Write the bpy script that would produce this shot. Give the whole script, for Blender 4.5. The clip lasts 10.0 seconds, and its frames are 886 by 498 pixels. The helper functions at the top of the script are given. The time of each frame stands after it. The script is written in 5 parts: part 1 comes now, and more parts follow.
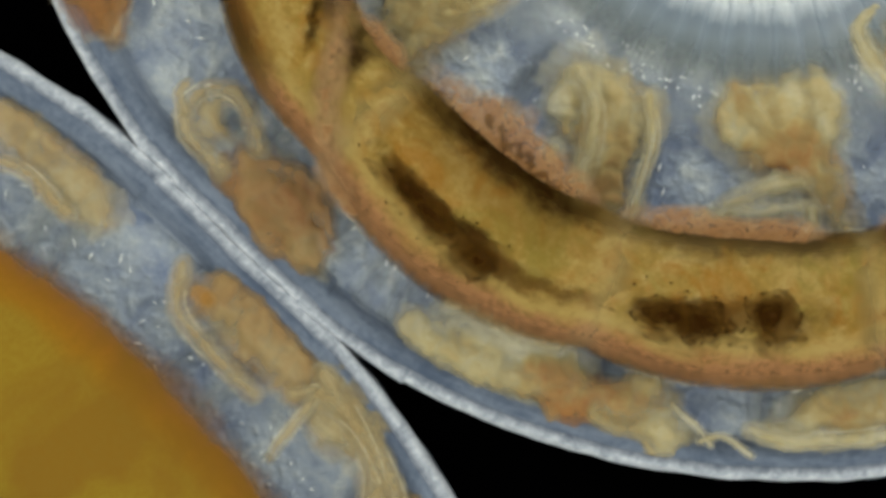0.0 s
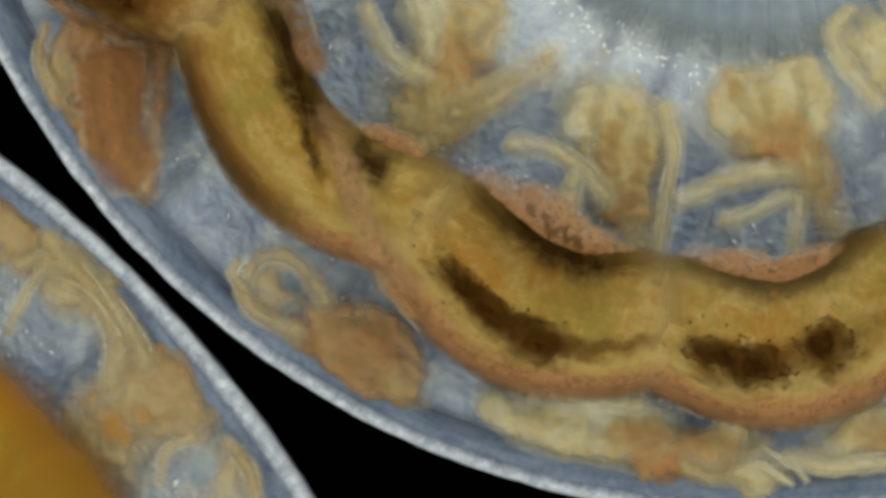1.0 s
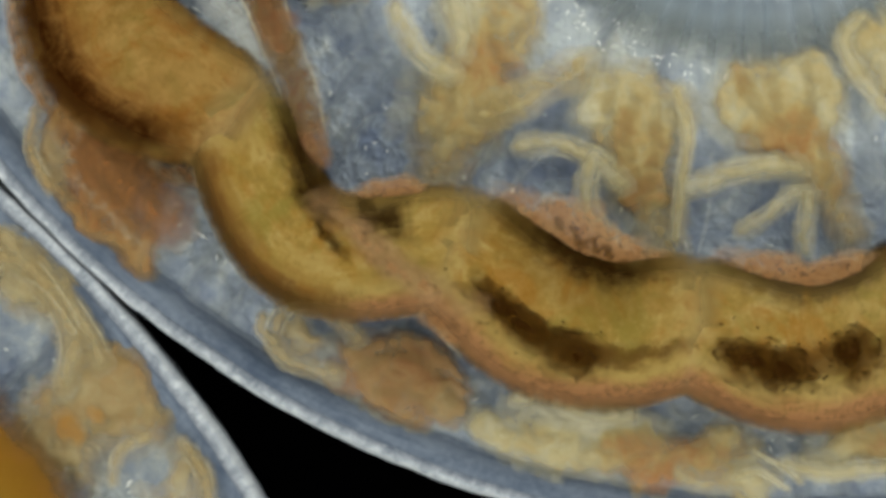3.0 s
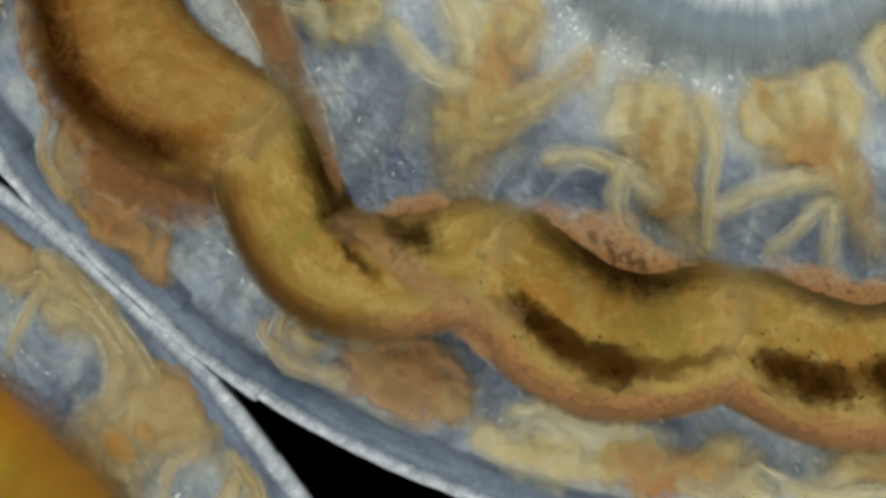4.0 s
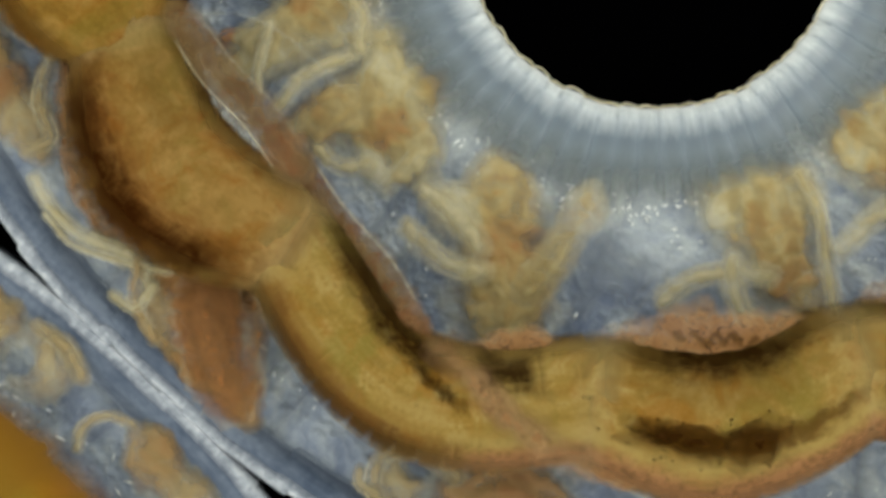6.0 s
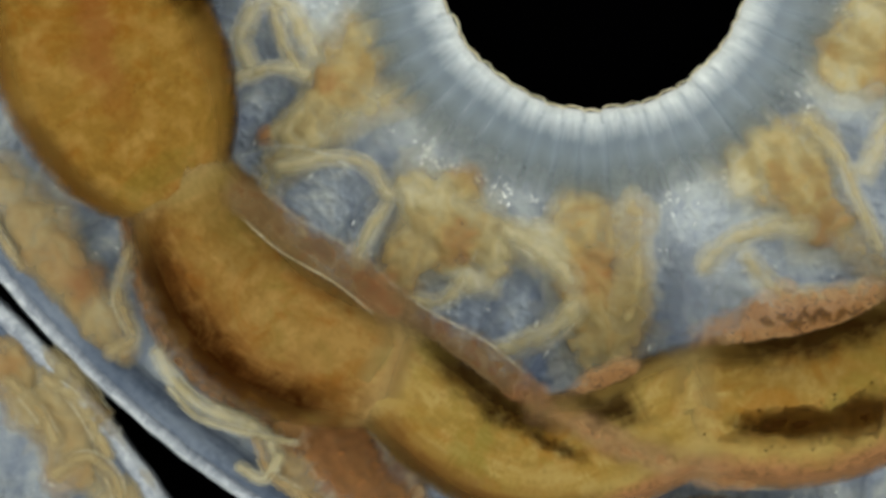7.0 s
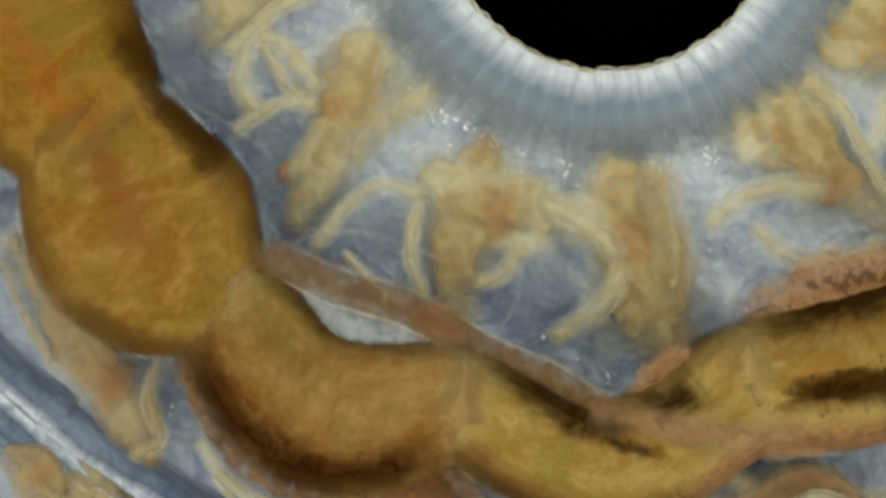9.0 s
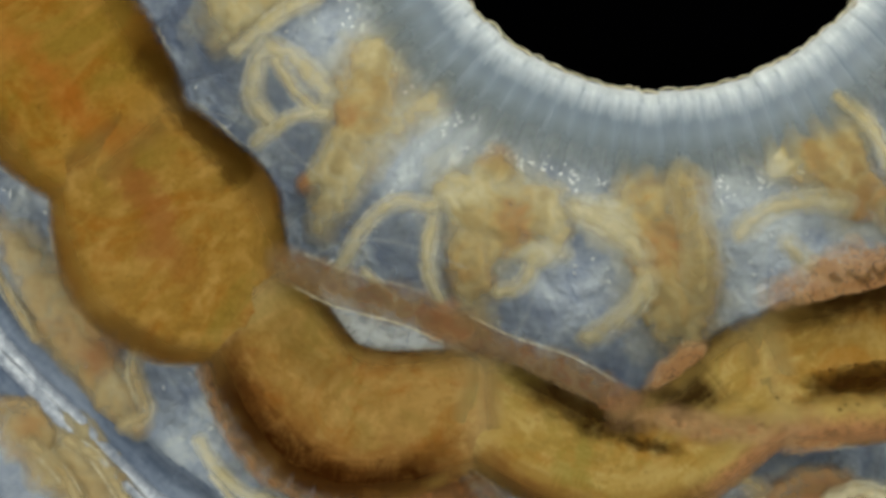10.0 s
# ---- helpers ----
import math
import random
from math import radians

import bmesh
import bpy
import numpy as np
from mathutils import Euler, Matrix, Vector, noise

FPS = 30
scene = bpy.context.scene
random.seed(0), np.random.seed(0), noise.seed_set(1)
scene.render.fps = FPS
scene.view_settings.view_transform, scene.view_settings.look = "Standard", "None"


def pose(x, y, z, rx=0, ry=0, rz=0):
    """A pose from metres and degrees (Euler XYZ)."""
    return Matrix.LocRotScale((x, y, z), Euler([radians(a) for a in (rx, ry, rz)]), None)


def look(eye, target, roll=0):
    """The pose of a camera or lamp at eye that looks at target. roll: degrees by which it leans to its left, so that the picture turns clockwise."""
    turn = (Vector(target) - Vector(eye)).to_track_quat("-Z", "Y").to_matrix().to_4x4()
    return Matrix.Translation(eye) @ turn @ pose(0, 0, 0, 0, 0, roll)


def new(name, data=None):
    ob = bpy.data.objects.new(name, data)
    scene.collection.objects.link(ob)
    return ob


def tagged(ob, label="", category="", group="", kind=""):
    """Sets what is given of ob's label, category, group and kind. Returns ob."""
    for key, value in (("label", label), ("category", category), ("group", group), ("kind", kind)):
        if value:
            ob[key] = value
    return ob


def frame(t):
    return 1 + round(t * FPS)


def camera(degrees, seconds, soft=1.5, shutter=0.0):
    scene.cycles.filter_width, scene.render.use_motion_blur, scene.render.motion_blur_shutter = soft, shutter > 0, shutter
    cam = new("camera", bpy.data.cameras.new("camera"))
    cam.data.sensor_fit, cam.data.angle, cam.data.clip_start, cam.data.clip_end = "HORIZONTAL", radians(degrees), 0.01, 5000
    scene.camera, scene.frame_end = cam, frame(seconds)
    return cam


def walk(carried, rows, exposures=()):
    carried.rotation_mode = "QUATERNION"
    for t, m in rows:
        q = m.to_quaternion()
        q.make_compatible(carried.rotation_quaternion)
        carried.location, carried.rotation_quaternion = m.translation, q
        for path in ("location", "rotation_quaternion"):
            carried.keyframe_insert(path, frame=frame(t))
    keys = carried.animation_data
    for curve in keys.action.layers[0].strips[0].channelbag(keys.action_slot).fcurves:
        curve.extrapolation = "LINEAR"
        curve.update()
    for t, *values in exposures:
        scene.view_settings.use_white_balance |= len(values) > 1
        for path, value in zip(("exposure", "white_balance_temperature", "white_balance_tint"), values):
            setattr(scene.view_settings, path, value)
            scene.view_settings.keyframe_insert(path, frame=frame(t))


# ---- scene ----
cam = camera(24.0, 10.0, soft=3.8)
HEIGHT = 0.3688
scene.cycles.transparent_max_bounces = 32
walk(cam, [(0.0, pose(0, 0, HEIGHT)), (10.0, pose(0, 0, HEIGHT))])

# ---- light: the ring illuminator of the microscope, low all round the stage, and a dim room ----
world = bpy.data.worlds.new("dim_room")
scene.world = world
world.use_nodes = True
world.node_tree.nodes["Background"].inputs[0].default_value = (0.96, 1.0, 0.925, 1)
world.node_tree.nodes["Background"].inputs[1].default_value = 0.80
for i in range(6):
    a = math.tau * (i + 0.35) / 6
    lamp = bpy.data.lights.new("ring_illuminator", "AREA")
    lamp.energy, lamp.size, lamp.color = 0.64, 0.16, (0.99, 0.985, 0.90)
    ob = new("ring_illuminator", lamp)
    ob.matrix_world = look((0.36 * math.cos(a), 0.36 * math.sin(a), 0.24), (0, 0, 0.01))

# ---- the stage: tenths of a millimetre, x to the right, y towards the operator ----
MM = 0.0001
BEATS = (0, 0.5, 1, 1.5, 2, 2.5, 3.25, 4, 4.5, 5, 5.5, 6, 6.2, 6.75, 7.3, 7.5, 8, 8.5, 9, 9.5, 10)
MOVERS = []


def stage(x, y, z=0.0, turn=0.0):
    """The pose of a piece at a place of the stage; turn in degrees, counterclockwise from above."""
    k = MM * (1 - z / HEIGHT)
    return pose((x - 784) * k, (441 - y) * k, z, 0, 0, turn)


def track(*rows):
    """A smooth course through rows of (t, values...)."""
    ts = [r[0] for r in rows]
    vs = np.array([r[1:] for r in rows], float)
    n = len(ts)
    slopes = np.zeros_like(vs)
    for i in range(n):
        a, b = max(i - 1, 0), min(i + 1, n - 1)
        slopes[i] = (vs[b] - vs[a]) / (ts[b] - ts[a])

    def at(t):
        if t <= ts[0]:
            return vs[0]
        if t >= ts[-1]:
            return vs[-1]
        i = max(j for j in range(n - 1) if ts[j] <= t)
        h = ts[i + 1] - ts[i]
        u = (t - ts[i]) / h
        return ((2 * u**3 - 3 * u**2 + 1) * vs[i] + (u**3 - 2 * u**2 + u) * h * slopes[i]
                + (3 * u**2 - 2 * u**3) * vs[i + 1] + (u**3 - u**2) * h * slopes[i + 1])
    return at


def moves(ob, fn):
    """fn(t) gives x, y, z, turn on the stage."""
    MOVERS.append((ob, fn))
    return ob


# ---- the courses of the coil: the outer wall, the inner hole and the neighbour's wall as circles x, y, r ----
WALL = track((0, 1394, -567, 1410), (0.5, 1360, -584, 1456), (1, 1329, -583, 1485), (1.5, 1312, -616, 1541),
             (2, 1386, -787, 1740), (2.5, 1385, -882, 1823), (4, 1444, -842, 1827), (4.5, 1529, -888, 1924),
             (5, 1605, -887, 1990), (5.5, 1649, -892, 2058), (6, 1656, -840, 2052), (7.3, 1505, -724, 1946),
             (7.5, 1547, -671, 1958), (8, 1476, -733, 1982), (8.5, 1425, -634, 1913), (9, 1309, -722, 1909),
             (10, 1576, -658, 2005))
HOLE = track((0, 1335, -312, 303), (0.5, 1320, -345, 300), (1, 1315, -352, 300), (1.5, 1310, -360, 300),
             (2, 1310, -365, 300), (2.5, 1310, -360, 300), (4, 1325, -325, 300), (4.5, 1310, -297, 305),
             (5, 1309, -245, 313), (5.5, 1229, -209, 356), (6, 1153, -138, 330), (6.2, 1123, -112, 309),
             (7.3, 1030, -70, 262), (7.5, 1030, -73, 262), (8, 1032, -117, 273), (8.5, 1054, -168, 299),
             (9, 1074, -169, 294), (9.5, 1111, -230, 361), (10, 1164, -273, 434))
RIB_SHIFT = track((0, -70), (1, -80), (2.5, -80), (4, -55), (4.5, -40), (5, -45), (5.5, 14), (6, 141), (6.2, 190),
                  (7.3, 330), (8, 345), (9, 335), (10, 315))
NEIGHBOUR = track((0, -1094, 2012, 2211), (0.5, -1161, 2072, 2188), (1, -1245, 1976, 2109),
                  (1.5, -1316, 1932, 2085), (2, -1381, 1932, 2103), (2.5, -1410, 1935, 2134),
                  (4, -1144, 1999, 2031), (4.5, -1111, 2049, 2047), (5, -1095, 2110, 2074),
                  (5.5, -1200, 2223, 2186), (6, -1207, 2228, 2159), (7.3, -1493, 2040, 2109),
                  (7.5, -1463, 2070, 2089), (8, -1536, 2003, 2083), (8.5, -1477, 2126, 2092),
                  (9, -1310, 2305, 2094), (10, -1343, 2179, 2072))
NEIGHBOUR_SHIFT = track((0, 476), (0.5, 172), (1, 81), (1.5, 141), (2, 142), (2.5, 147),
                        (4, 13), (4.5, -60), (5, -199), (5.5, -364), (6, -529), (6.2, -624),
                        (7.3, -934), (8, -974), (9, -974), (10, -934))


# how wide a gap between the two coils their wet skins still close
CLING = track((0, 3), (2.5, 3), (4, 16), (4.5, 20), (5, 24), (5.5, 22), (6, 10), (7.3, 3), (8, 5), (8.5, 16), (9, 16), (10, 18))


def on_circle(course, shift, s, start, z):
    """A place s along a moving circle, turned with its rim; start: the angle from which s counts."""
    def fn(t):
        x, y, r = course(t)[:3]
        a = radians(start) + (s + (shift(t)[0] if shift else 0)) / r
        return x + r * math.cos(a), y + r * math.sin(a), z, -math.degrees(a) - 90
    return fn


def pressed(course, shift, s, start, z, other):
    """Like on_circle, but flattened against the other circle where the two coils press on each other."""
    def spot(t, q):
        x, y, r = course(t)[:3]
        a = radians(start) + (q + (shift(t)[0] if shift else 0)) / r
        p = np.array((x + r * math.cos(a), y + r * math.sin(a)))
        ox, oy, orad = other(t)[:3]
        away = p - np.array((ox, oy))
        d = np.linalg.norm(away)
        deep = orad - d - 7.0
        gap, reach = max(0.0, -deep), CLING(t)[0]
        pull = 0.5 * gap * min(1.0, max(0.0, 2.0 - gap / reach))
        return p + away / d * (0.25 * (deep + math.sqrt(deep * deep + 64.0)) - pull)

    def fn(t):
        p, q, r = spot(t, s), spot(t, s - 90), spot(t, s + 90)
        a = math.atan2(r[1] - q[1], r[0] - q[0]) - 0.5 * math.pi
        return p[0], p[1], z, -math.degrees(a) - 90
    return fn


# ---- materials ----
def material(name, rough=0.5, spec=0.3):
    m = bpy.data.materials.new(name)
    m.use_nodes = True
    b = m.node_tree.nodes["Principled BSDF"]
    b.inputs["Roughness"].default_value = rough
    b.inputs["Specular IOR Level"].default_value = spec
    return m, m.node_tree, b


def node(tree, kind, **values):
    n = tree.nodes.new(kind)
    for k, v in values.items():
        n.inputs[k].default_value = v
    return n


def ramp(tree, source, *stops):
    n = tree.nodes.new("ShaderNodeValToRGB")
    e = n.color_ramp.elements
    while len(e) < len(stops):
        e.new(0.5)
    for el, (p, c) in zip(e, stops):
        el.position = p
        el.color = (c, c, c, 1) if isinstance(c, (int, float)) else (*c, 1)
    tree.links.new(source, n.inputs[0])
    return n.outputs[0]


def mix(tree, fac, a, b, blend="MIX"):
    n = tree.nodes.new("ShaderNodeMix")
    n.data_type, n.blend_type = "RGBA", blend
    for i, v in ((0, fac), (6, a), (7, b)):
        if isinstance(v, (int, float)):
            n.inputs[i].default_value = v
        elif isinstance(v, tuple):
            n.inputs[i].default_value = (*v, 1)
        else:
            tree.links.new(v, n.inputs[i])
    return n.outputs[2]


def maths(tree, op, a, b=0.0, c=None):
    n = tree.nodes.new("ShaderNodeMath")
    n.operation = op
    for i, v in enumerate((a, b) if c is None else (a, b, c)):
        if isinstance(v, (int, float)):
            n.inputs[i].default_value = v
        else:
            tree.links.new(v, n.inputs[i])
    return n.outputs[0]


def rest(tree):
    n = tree.nodes.new("ShaderNodeAttribute")
    n.attribute_name = "rest"
    s = tree.nodes.new("ShaderNodeSeparateXYZ")
    tree.links.new(n.outputs["Vector"], s.inputs[0])
    return n.outputs["Vector"], s.outputs[0], s.outputs[1], s.outputs[2]


def cloud(tree, vector, scale, detail=4.0, rough=0.55, distort=0.0, stretch=None):
    if stretch:
        v = tree.nodes.new("ShaderNodeVectorMath")
        v.operation = "MULTIPLY"
        v.inputs[1].default_value = stretch
        tree.links.new(vector, v.inputs[0])
        vector = v.outputs[0]
    n = node(tree, "ShaderNodeTexNoise", Scale=scale, Detail=detail, Roughness=rough, Distortion=distort)
    tree.links.new(vector, n.inputs["Vector"])
    return n.outputs[0]


def relief(tree, bsdf, height, strength=0.4, distance=0.001):
    n = node(tree, "ShaderNodeBump", Strength=strength, Distance=distance)
    tree.links.new(height, n.inputs["Height"])
    tree.links.new(n.outputs[0], bsdf.inputs["Normal"])


def tissue_material(name, deep, pale, spot, scale=2.2, full=0.95, clear=0.0, gloss=0.1, ragged=0.8, reach=0.5):
    """Soft translucent tissue: clearer and paler where it is thin, deeper in its core."""
    m, tr, b = material(name, 0.5, gloss)
    vec, _, _, core = rest(tr)
    big = cloud(tr, vec, scale, 4, 0.6, 0.8)
    fine = cloud(tr, vec, scale * 5, 5, 0.7, 0.5)
    k = maths(tr, "ADD", core, maths(tr, "MULTIPLY", maths(tr, "SUBTRACT", big, 0.5), 1.8))
    k = maths(tr, "ADD", k, maths(tr, "MULTIPLY", maths(tr, "SUBTRACT", fine, 0.5), 1.1))
    colour = ramp(tr, k, (0.02, pale), (0.40, tuple(0.5 * (p + d) for p, d in zip(pale, deep))), (0.75, deep))
    spots = ramp(tr, cloud(tr, vec, scale * 1.7, 4, 0.6, 1.0), (0.50, 0.0), (0.64, 0.8))
    colour = mix(tr, spots, colour, spot)
    tr.links.new(colour, b.inputs["Base Color"])
    wear = maths(tr, "ADD", maths(tr, "MULTIPLY", maths(tr, "SUBTRACT", fine, 0.5), ragged), maths(tr, "MULTIPLY", maths(tr, "SUBTRACT", big, 0.5), ragged))
    thin = maths(tr, "MULTIPLY_ADD", wear, maths(tr, "MINIMUM", maths(tr, "MULTIPLY", core, 3.0), 1.0), core)
    tr.links.new(ramp(tr, thin, (0.02, clear), (0.5 * reach, 0.6 * full), (reach, full)), b.inputs["Alpha"])
    relief(tr, b, fine, 0.3, 0.0012)
    return m


def gut_material(name, i, mid, light, bands, sheath=None, begin=-1.0, rim=(0.085, 0.040, 0.010), edge_shade_out=0.5, edge_shade_in=0.5, seam=0.2):
    """Gut contents seen through the wall: mottled and soft, with dark streaks of food, painted edge shading and a
    granular pink sheath.
    bands: streaks and shading (place across at their start and end, from the outer edge 0 to the inner 1; half width;
    from, to along the chamber; how broken; strength; colour)."""
    m, tr, b = material(name, 0.7, 0.0)
    vec, u, v, h = rest(tr)
    f = maths(tr, "MULTIPLY", maths(tr, "SUBTRACT", u, 7.0 * i), 1 / 4.6)
    fine = cloud(tr, vec, 9.0, 5, 0.75, 0.3, (1, 1.4, 1))
    soft = cloud(tr, vec, 2.2, 5, 0.65, 0.3, (1, 1.5, 1))
    ragged = cloud(tr, vec, 3.2, 5, 0.7, 0.6, (1, 1.6, 1))
    warp = cloud(tr, vec, 0.9, 2, 0.5, 0.5, (1, 1.2, 1))
    v2 = maths(tr, "ADD", v, maths(tr, "MULTIPLY", maths(tr, "SUBTRACT", warp, 0.5), 0.34))
    v2 = maths(tr, "ADD", v2, maths(tr, "MULTIPLY", maths(tr, "SUBTRACT", ragged, 0.5), 0.22))
    pos = maths(tr, "MULTIPLY_ADD", v2, 0.5, 0.5)
    base = ramp(tr, soft, (0.34, tuple(0.80 * c for c in mid)), (0.50, mid), (0.66, light))
    big = cloud(tr, vec, 0.7, 4, 0.6, 0.6)
    base = mix(tr, ramp(tr, big, (0.47, 0.0), (0.62, 0.6)), base, light)
    patch = cloud(tr, vec, 1.0, 5, 0.65, 1.2, (1, 1.4, 1))
    base = mix(tr, ramp(tr, patch, (0.49, 0.0), (0.64, 0.75)), base, tuple(c * k for c, k in zip(mid, (0.92, 0.66, 0.42))))
    green = cloud(tr, vec, 0.6, 5, 0.7, 0.9, (1, 1.2, 1.6))
    base = mix(tr, ramp(tr, green, (0.50, 0.0), (0.62, 0.65)), base, tuple(c * k for c, k in zip(mid, (0.70, 0.88, 0.75))))
    grit = cloud(tr, vec, 6.0, 5, 0.8, 0.6)
    base = mix(tr, ramp(tr, grit, (0.60, 0.0), (0.68, 0.5)), base, tuple(0.4 * c for c in mid))
    base = mix(tr, ramp(tr, fine, (0.52, 0.0), (0.68, 0.4)), base, light)
    # limb darkening of a thick translucent tube, painted towards both edges
    if edge_shade_out:
        base = mix(tr, ramp(tr, pos, (0.03, edge_shade_out), (0.17, 0.0)), base, rim)
    base = mix(tr, ramp(tr, pos, (0.80, 0.0), (0.97, edge_shade_in)), base, rim)
    if sheath:
        begins = ramp(tr, maths(tr, "ADD", maths(tr, "SUBTRACT", f, begin), maths(tr, "MULTIPLY", maths(tr, "SUBTRACT", warp, 0.5), 0.3)), (0.0, 0.0), (0.2, 1.0))
        base = mix(tr, maths(tr, "MULTIPLY", begins, ramp(tr, pos, (0.16, 0.0), (0.25, 0.75), (0.36, 0.0))), base, light)
        speck = mix(tr, ramp(tr, fine, (0.40, 0.0), (0.56, 1.0)), tuple(0.66 * c for c in sheath), tuple(1.12 * c for c in sheath))
        base = mix(tr, maths(tr, "MULTIPLY", begins, ramp(tr, pos, (0.00, 0.25), (0.07, 0.92), (0.15, 0.92), (0.24, 0.0))), base, speck)
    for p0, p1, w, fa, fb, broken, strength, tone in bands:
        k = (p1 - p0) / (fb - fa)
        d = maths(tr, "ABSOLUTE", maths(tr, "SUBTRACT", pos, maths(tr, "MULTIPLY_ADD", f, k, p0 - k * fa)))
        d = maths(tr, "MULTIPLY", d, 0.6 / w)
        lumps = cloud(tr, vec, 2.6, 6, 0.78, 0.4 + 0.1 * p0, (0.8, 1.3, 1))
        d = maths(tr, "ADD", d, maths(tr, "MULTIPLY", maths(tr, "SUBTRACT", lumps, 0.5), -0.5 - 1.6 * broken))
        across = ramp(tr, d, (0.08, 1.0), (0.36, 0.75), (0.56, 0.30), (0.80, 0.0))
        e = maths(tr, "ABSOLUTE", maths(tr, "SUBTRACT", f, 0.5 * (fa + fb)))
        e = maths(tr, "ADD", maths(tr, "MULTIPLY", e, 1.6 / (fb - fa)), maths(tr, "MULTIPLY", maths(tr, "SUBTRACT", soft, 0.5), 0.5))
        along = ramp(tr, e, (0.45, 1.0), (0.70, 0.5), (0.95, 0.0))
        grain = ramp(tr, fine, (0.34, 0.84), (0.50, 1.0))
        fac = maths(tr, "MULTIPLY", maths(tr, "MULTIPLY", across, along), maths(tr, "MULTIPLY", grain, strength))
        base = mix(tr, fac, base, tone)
    ends = maths(tr, "MULTIPLY", maths(tr, "ABSOLUTE", maths(tr, "SUBTRACT", f, 0.5)), 1.8)
    ends = maths(tr, "ADD", ends, maths(tr, "MULTIPLY", maths(tr, "SUBTRACT", soft, 0.5), 0.10))
    base = mix(tr, ramp(tr, ends, (0.74, 0.0), (0.92, seam)), base, (0.265, 0.215, 0.110))
    colour = mix(tr, ramp(tr, fine, (0.36, 0.22), (0.47, 0.0)), base, tuple(c * 0.4 for c in mid))
    tr.links.new(colour, b.inputs["Base Color"])
    side = maths(tr, "ADD", maths(tr, "ABSOLUTE", v), maths(tr, "MULTIPLY", maths(tr, "SUBTRACT", soft, 0.5), 0.12))
    fade = tr.nodes.new("ShaderNodeAttribute")
    fade.attribute_name = "fade"
    tr.links.new(maths(tr, "MULTIPLY", fade.outputs["Fac"], ramp(tr, side, (0.64, 1.0), (0.85, 0.62), (1.0, 0.0))), b.inputs["Alpha"])
    relief(tr, b, fine, 0.25, 0.001)
    return m


def sheet_material(name, deep, mid, pale, scale=0.7):
    """The blue body cavity: cloudy, beaded, finely speckled; whitish near the wall, thinning out at the margins of a piece."""
    m, tr, b = material(name, 0.42, 0.25)
    vec, _, _, h = rest(tr)
    out = tr.nodes.new("ShaderNodeAttribute")
    out.attribute_name = "out"
    v = out.outputs["Fac"]
    big = cloud(tr, vec, scale, 5, 0.6, 0.8)
    fine = cloud(tr, vec, scale * 9, 5, 0.7, 0.6)
    dots = cloud(tr, vec, scale * 22, 2, 0.5, 0.3)
    haze = cloud(tr, vec, scale * 1.9, 5, 0.62, 0.5)
    cells = node(tr, "ShaderNodeTexVoronoi", Scale=scale * 7.5, Randomness=1.0)
    cells.feature = "SMOOTH_F1"
    shaken = tr.nodes.new("ShaderNodeVectorMath")
    shaken.operation = "MULTIPLY_ADD"
    noisy = node(tr, "ShaderNodeTexNoise", Scale=scale * 3, Detail=3.0)
    tr.links.new(vec, noisy.inputs["Vector"])
    tr.links.new(noisy.outputs["Color"], shaken.inputs[0])
    shaken.inputs[1].default_value = (0.4, 0.4, 0.4)
    tr.links.new(vec, shaken.inputs[2])
    tr.links.new(shaken.outputs[0], cells.inputs["Vector"])
    bead = cells.outputs["Distance"]
    k = maths(tr, "ADD", big, maths(tr, "MULTIPLY", maths(tr, "SUBTRACT", fine, 0.5), 0.30))
    k = maths(tr, "ADD", k, maths(tr, "MULTIPLY", maths(tr, "SUBTRACT", haze, 0.5), 0.35))
    k = maths(tr, "ADD", k, maths(tr, "MULTIPLY", maths(tr, "SUBTRACT", 0.4, bead), 0.10))
    colour = ramp(tr, k, (0.36, deep), (0.54, mid), (0.78, pale))
    colour = mix(tr, ramp(tr, dots, (0.70, 0.0), (0.78, 0.3)), colour, (0.56, 0.61, 0.62))
    near = ramp(tr, maths(tr, "ADD", maths(tr, "MULTIPLY_ADD", v, 0.1, 0.5), maths(tr, "MULTIPLY", maths(tr, "SUBTRACT", haze, 0.5), 0.3)), (0.51, 0.1), (0.60, 0.66), (0.74, 0.46), (1.0, 0.06))
    near = maths(tr, "MULTIPLY", near, ramp(tr, cloud(tr, vec, scale * 1.3, 5, 0.65, 0.6), (0.40, 0.35), (0.58, 1.0)))
    colour = mix(tr, near, colour, (0.50, 0.53, 0.49))
    outer = ramp(tr, maths(tr, "ADD", maths(tr, "MULTIPLY_ADD", v, 0.1, 0.5), maths(tr, "MULTIPLY", maths(tr, "SUBTRACT", haze, 0.5), 0.5)), (0.05, 0.0), (0.22, 0.08), (0.40, 0.16), (0.46, 0.04))
    outer = maths(tr, "MULTIPLY", outer, ramp(tr, cloud(tr, vec, scale * 1.4, 5, 0.65, 0.6), (0.46, 0.0), (0.62, 1.0)))
    colour = mix(tr, outer, colour, (0.44, 0.455, 0.40))
    tr.links.new(colour, b.inputs["Base Color"])
    edge = maths(tr, "ADD", h, maths(tr, "MULTIPLY", maths(tr, "SUBTRACT", big, 0.5), 0.6))
    full = maths(tr, "GREATER_THAN", h, 0.995)
    tr.links.new(maths(tr, "MAXIMUM", full, ramp(tr, edge, (0.15, 0.0), (0.85, 1.0))), b.inputs["Alpha"])
    relief(tr, b, maths(tr, "ADD", maths(tr, "MULTIPLY", bead, -0.9), maths(tr, "MULTIPLY", fine, 0.6)), 0.6, 0.0014)
    return m


